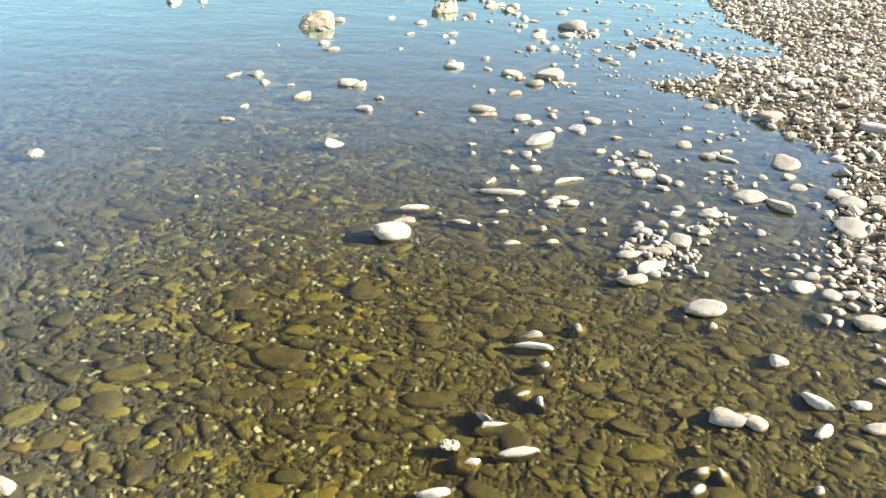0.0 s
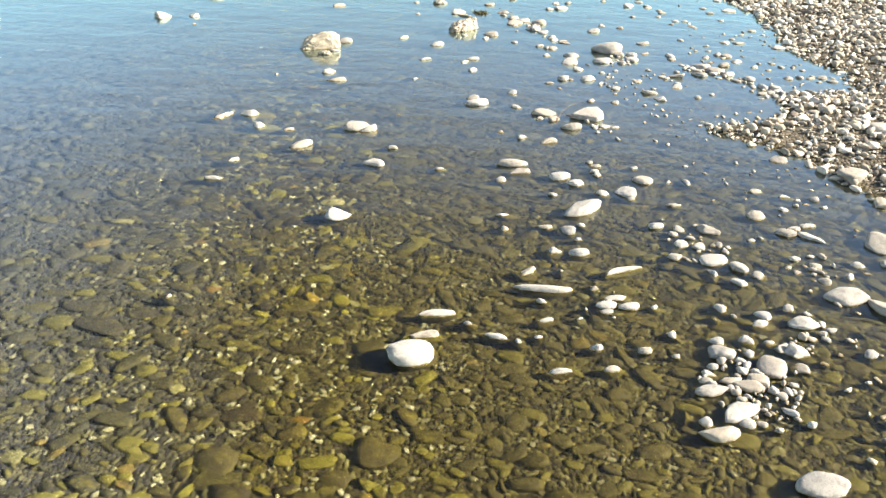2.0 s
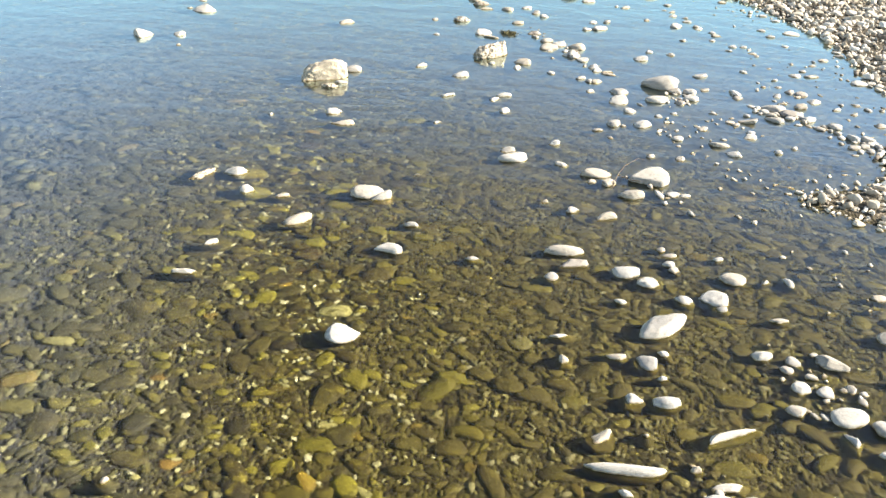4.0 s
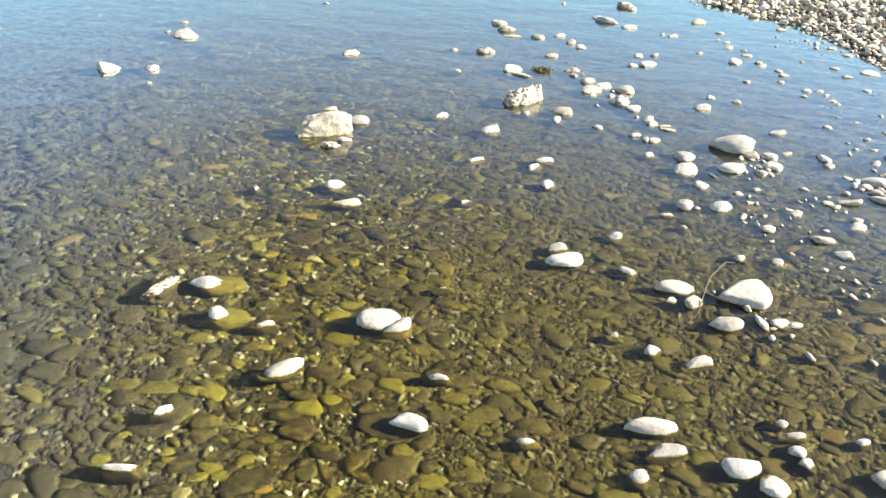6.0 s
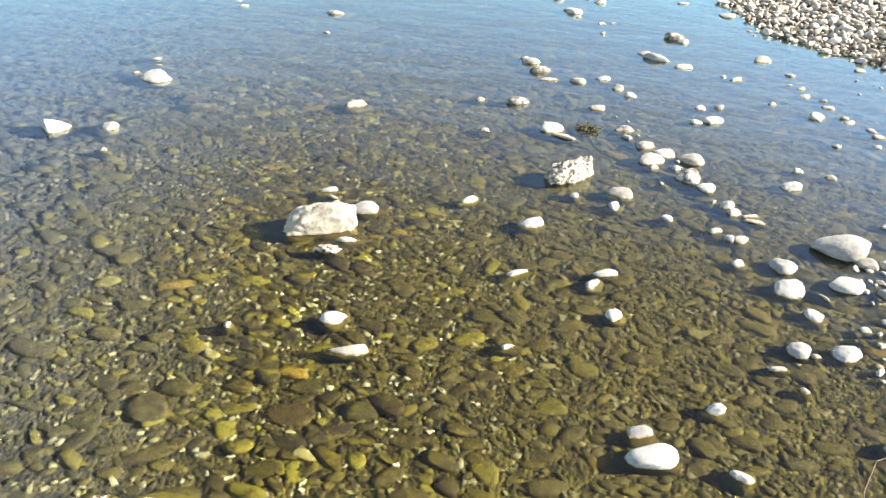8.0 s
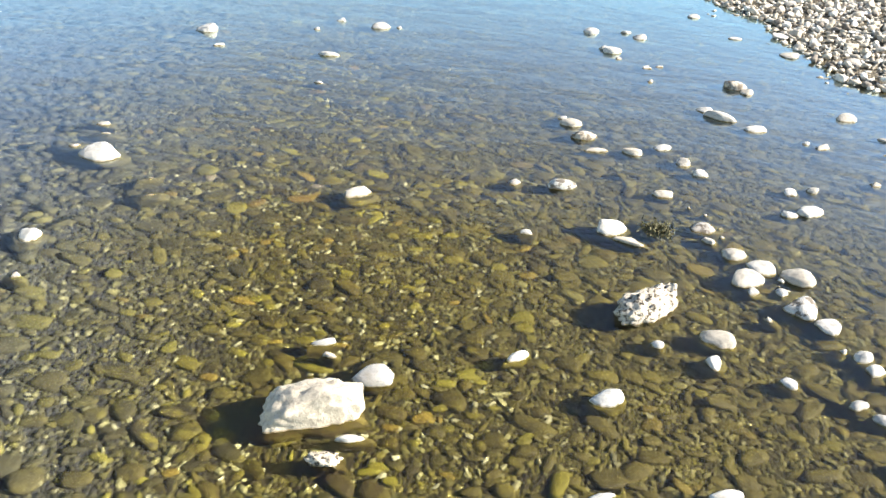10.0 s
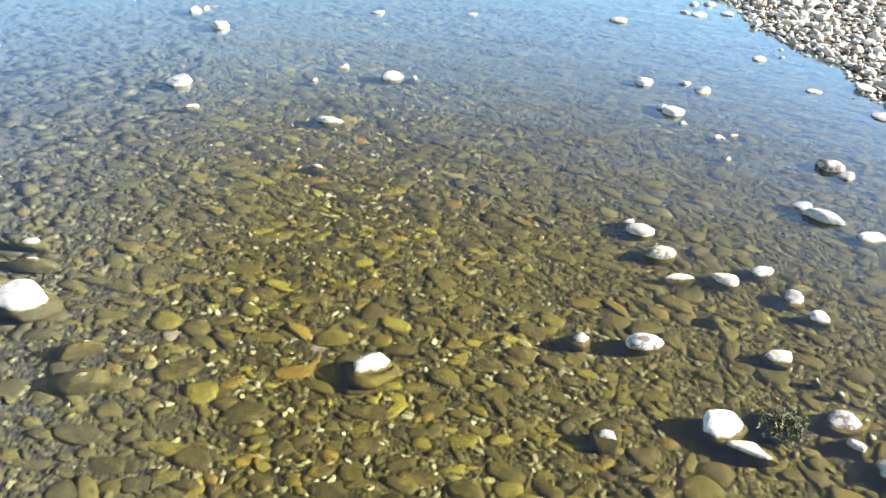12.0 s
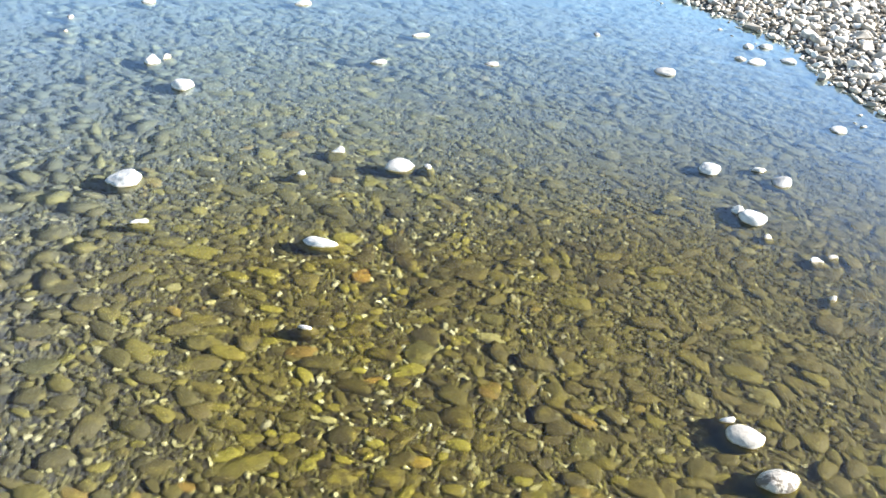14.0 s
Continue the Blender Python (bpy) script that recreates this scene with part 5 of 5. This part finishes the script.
sunk(-1.371, 7.708, 13, 0.055, 0.030, "rusty")
sunk(-1.238, 7.936, 14, 0.055, 0.028, "olive")
sunk(-1.347, 7.855, 13, 0.039, 0.027, "olive")
sunk(-1.029, 7.776, -27, 0.046, 0.049, "green")
sunk(-1.144, 7.643, 26, 0.050, 0.018, "rusty")
sunk(-1.077, 7.456, 12, 0.046, 0.024, "brown")
sunk(-1.185, 7.525, 12, 0.047, 0.020, "olive")
sunk(-1.423, 7.364, 12, 0.044, 0.023, "mossy")
sunk(-1.405, 7.285, 37, 0.083, 0.033, "mossy")
sunk(-1.156, 7.291, 17, 0.064, 0.028, "olive")
sunk(-1.037, 7.324, 11, 0.044, 0.036, "olive")
sunk(-1.618, 7.232, 11, 0.048, 0.026, "olive")
sunk(-1.525, 7.200, 11, 0.027, 0.021, "rusty")
sunk(-1.773, 7.125, 11, 0.039, 0.021, "rusty")
sunk(-1.587, 7.357, 12, 0.036, 0.031, "brown")
sunk(-1.584, 7.427, 33, 0.044, 0.032, "brown")
sunk(-1.396, 7.478, 13, 0.046, 0.016, "olive")
sunk(-1.289, 7.461, 13, 0.023, 0.016, "mossy")
sunk(-1.720, 7.264, 12, 0.020, 0.019, "brown")
sunk(-1.447, 8.029, 15, 0.046, 0.035, "olive")
sunk(-1.272, 8.105, 14, 0.035, 0.043, "rusty")
sunk(-1.132, 8.206, 15, 0.040, 0.038, "olive")
sunk(-0.796, 7.675, 12, 0.043, 0.036, "rusty")
sunk(-0.844, 7.746, 13, 0.026, 0.028, "mossy")
sunk(-0.697, 7.709, -15, 0.041, 0.046, "brown")
sunk(-0.595, 7.708, 13, 0.044, 0.034, "mossy")
sunk(-0.596, 7.579, 12, 0.041, 0.034, "slate")
sunk(-0.533, 7.521, 11, 0.041, 0.033, "green")
sunk(-0.438, 7.814, 13, 0.041, 0.026, "olive")
sunk(-0.371, 7.782, -31, 0.037, 0.030, "olive")
sunk(-0.294, 7.858, -32, 0.030, 0.027, "olive")
sunk(-0.682, 7.500, 12, 0.048, 0.024, "olive")
sunk(-0.451, 7.568, 12, 0.066, 0.021, "olive")
sunk(-0.321, 7.596, 12, 0.051, 0.018, "brown")
sunk(-0.205, 7.511, 11, 0.041, 0.034, "slate")
sunk(-0.090, 8.145, 14, 0.056, 0.025, "slate")
sunk(-0.478, 8.110, 14, 0.050, 0.019, "slate")
sunk(-0.817, 7.984, 14, 0.038, 0.033, "green")
sunk(-0.891, 8.204, 14, 0.071, 0.038, "olive")
sunk(-0.623, 8.274, 15, 0.038, 0.040, "olive")
sunk(-0.400, 8.299, 14, 0.053, 0.035, "olive")
sunk(0.047, 7.974, -1, 0.054, 0.033, "olive")
sunk(0.221, 8.014, -18, 0.050, 0.049, "slate")
sunk(0.343, 8.221, -20, 0.053, 0.050, "slate")
sunk(0.465, 8.236, 14, 0.043, 0.043, "slate")
sunk(0.164, 7.901, -1, 0.052, 0.034, "olive")
sunk(-0.004, 7.770, 12, 0.055, 0.031, "olive")
sunk(0.148, 7.673, 12, 0.053, 0.040, "mossy")
sunk(0.368, 7.794, 12, 0.037, 0.044, "slate")
sunk(0.185, 7.524, 11, 0.050, 0.036, "olive")
sunk(0.030, 7.588, 12, 0.034, 0.018, "slate")
sunk(-0.493, 7.363, 11, 0.068, 0.019, "brown")
sunk(-0.627, 7.380, 11, 0.045, 0.022, "mossy")
sunk(-0.863, 7.501, 12, 0.032, 0.029, "olive")
sunk(-0.772, 7.542, 12, 0.040, 0.020, "slate")
sunk(-0.379, 7.902, 13, 0.066, 0.021, "olive")
sunk(-0.266, 7.953, -9, 0.052, 0.022, "olive")
sunk(-0.439, 7.952, 13, 0.048, 0.033, "olive")
sunk(0.544, 6.771, 10, 0.030, 0.018, "rusty")

BANK_SHAPES = [mesh_of("bank_stone", *shaped(3, 700 + k, lumpy=0.4, square=0.64, facets=12, chips=0.06, cut=(0.42, 0.75, 0.98)), BANKED) for k in range(12)]
near_edge = lambda x, y: on_bank(x, y) & (shore_side(x, y) > -1.1)
rng = np.random.RandomState(8)
for k, (x, y, r) in enumerate(free_spots(3000, (0.026, 0.054), BANK, 18, near_edge, 0.85, True)[:300]):
    a, b, h = r * rng.uniform(0.95, 1.3), r * rng.uniform(0.65, 0.95), r * rng.uniform(0.45, 0.75)
    ob = new("bank_stone", BANK_SHAPES[k % 12])
    ob.matrix_world = pose(x, y, float(bed_height(x, y)) + 0.55 * h, rng.normal(0, 8), rng.normal(0, 8), rng.uniform(0, 360)) @ Matrix.Diagonal((a, b, h, 1))
    size = "large" if r > 0.045 else "fist-sized"
    tagged(ob, f"{size} angular pale stone lying on the dry pebble bank", "stone", "stones on the bank")

def water_edge(x, y):
    """Patches along the waterline, thinning out into the river."""
    s = shore_side(x, y)
    patch = 0.5 + 0.5 * np.sin(5.3 * x + 2.1 * y) * np.sin(3.7 * y - 4.4 * x + 1.0) + 0.25 * np.sin(17 * x) * np.sin(15 * y)
    return in_sight(x, y) & (s > 0.02) & (s < 0.4) & (patch > 0.3 + 0.9 * np.minimum(s, 1.0) + 0.3 * (y > 6.6))


strewn("edge_pebbles", free_spots(16000, (0.010, 0.026), RIVER, 17, water_edge, 0.9), 2, 27, 0.014, "small pale pebbles just above the water along its edge", "pebbles", 0.2, (0.6, 0.95), LOOSE, 0.6, True, (0.001, 0.011))
strewn("river_cobbles", free_spots(15000, (0.026, 0.055), RIVER, 12, under, 0.62), 2, 21, -0.004, "olive algae-filmed cobbles covering the river bed", "cobbles", 0.44, (0.19, 0.34))
strewn("small_cobbles", free_spots(36000, (0.019, 0.029), RIVER, 16, under, 0.54), 2, 26, -0.004, "small olive stones filling the river bed", "cobbles", 0.4, (0.2, 0.38))
strewn("tiny_cobbles", free_spots(20000, (0.0115, 0.020), RIVER, 41, under, 0.52), 1, 46, -0.004, "little olive and grey stones between the cobbles", "stones", 0.33, (0.22, 0.4), None, 0.3)
strewn("pale_pebbles", free_spots(22000, (0.0115, 0.020), RIVER, 42, under, 0.52), 1, 47, -0.004, "little khaki and cream stones between the cobbles", "stones", 0.33, (0.22, 0.4), DULL, 0.3)
strewn("river_pebbles", free_spots(120000, (0.0055, 0.014), RIVER, 13, lambda x, y: under(x, y) & near_walk(x, y), 0.5), 1, 22, -0.003, "mixed olive and cream pebbles between the cobbles", "pebbles", 0.1, (0.25, 0.5), FINE, 0.5, False)
strewn("bank_stones", free_spots(26000, (0.015, 0.040), BANK, 14, on_bank, 0.56, True), 2, 23, None, "pale dry stones heaped on the bank", "stones", 0.15, (0.42, 0.75), LOOSE, 0.6)
strewn("bank_gravel", free_spots(40000, (0.010, 0.022), BANK, 15, on_bank, 0.48, True), 1, 24, None, "pale dry gravel on the bank", "gravel", 0.2, (0.45, 0.8), LOOSE, 0.7, False)


def out_of_sight(x, y):
    return ~in_sight(x, y)


strewn("outlying_cobbles", free_spots(12000, (0.03, 0.07), (-7, -3, 2.6, 15), 19, lambda x, y: out_of_sight(x, y) & (shore_side(x, y) > 0.1), 0.8),
       1, 29, -0.004, "olive cobbles on the river bed beyond the shallows", "cobbles", 0.3)
strewn("outlying_stones", free_spots(9000, (0.025, 0.065), (1, -3, 7.5, 15), 20, lambda x, y: out_of_sight(x, y) & (shore_side(x, y) < 0), 0.8),
       1, 30, None, "pale dry stones further up the bank", "stones", 0.2, (0.45, 0.8), LOOSE, 1.0)
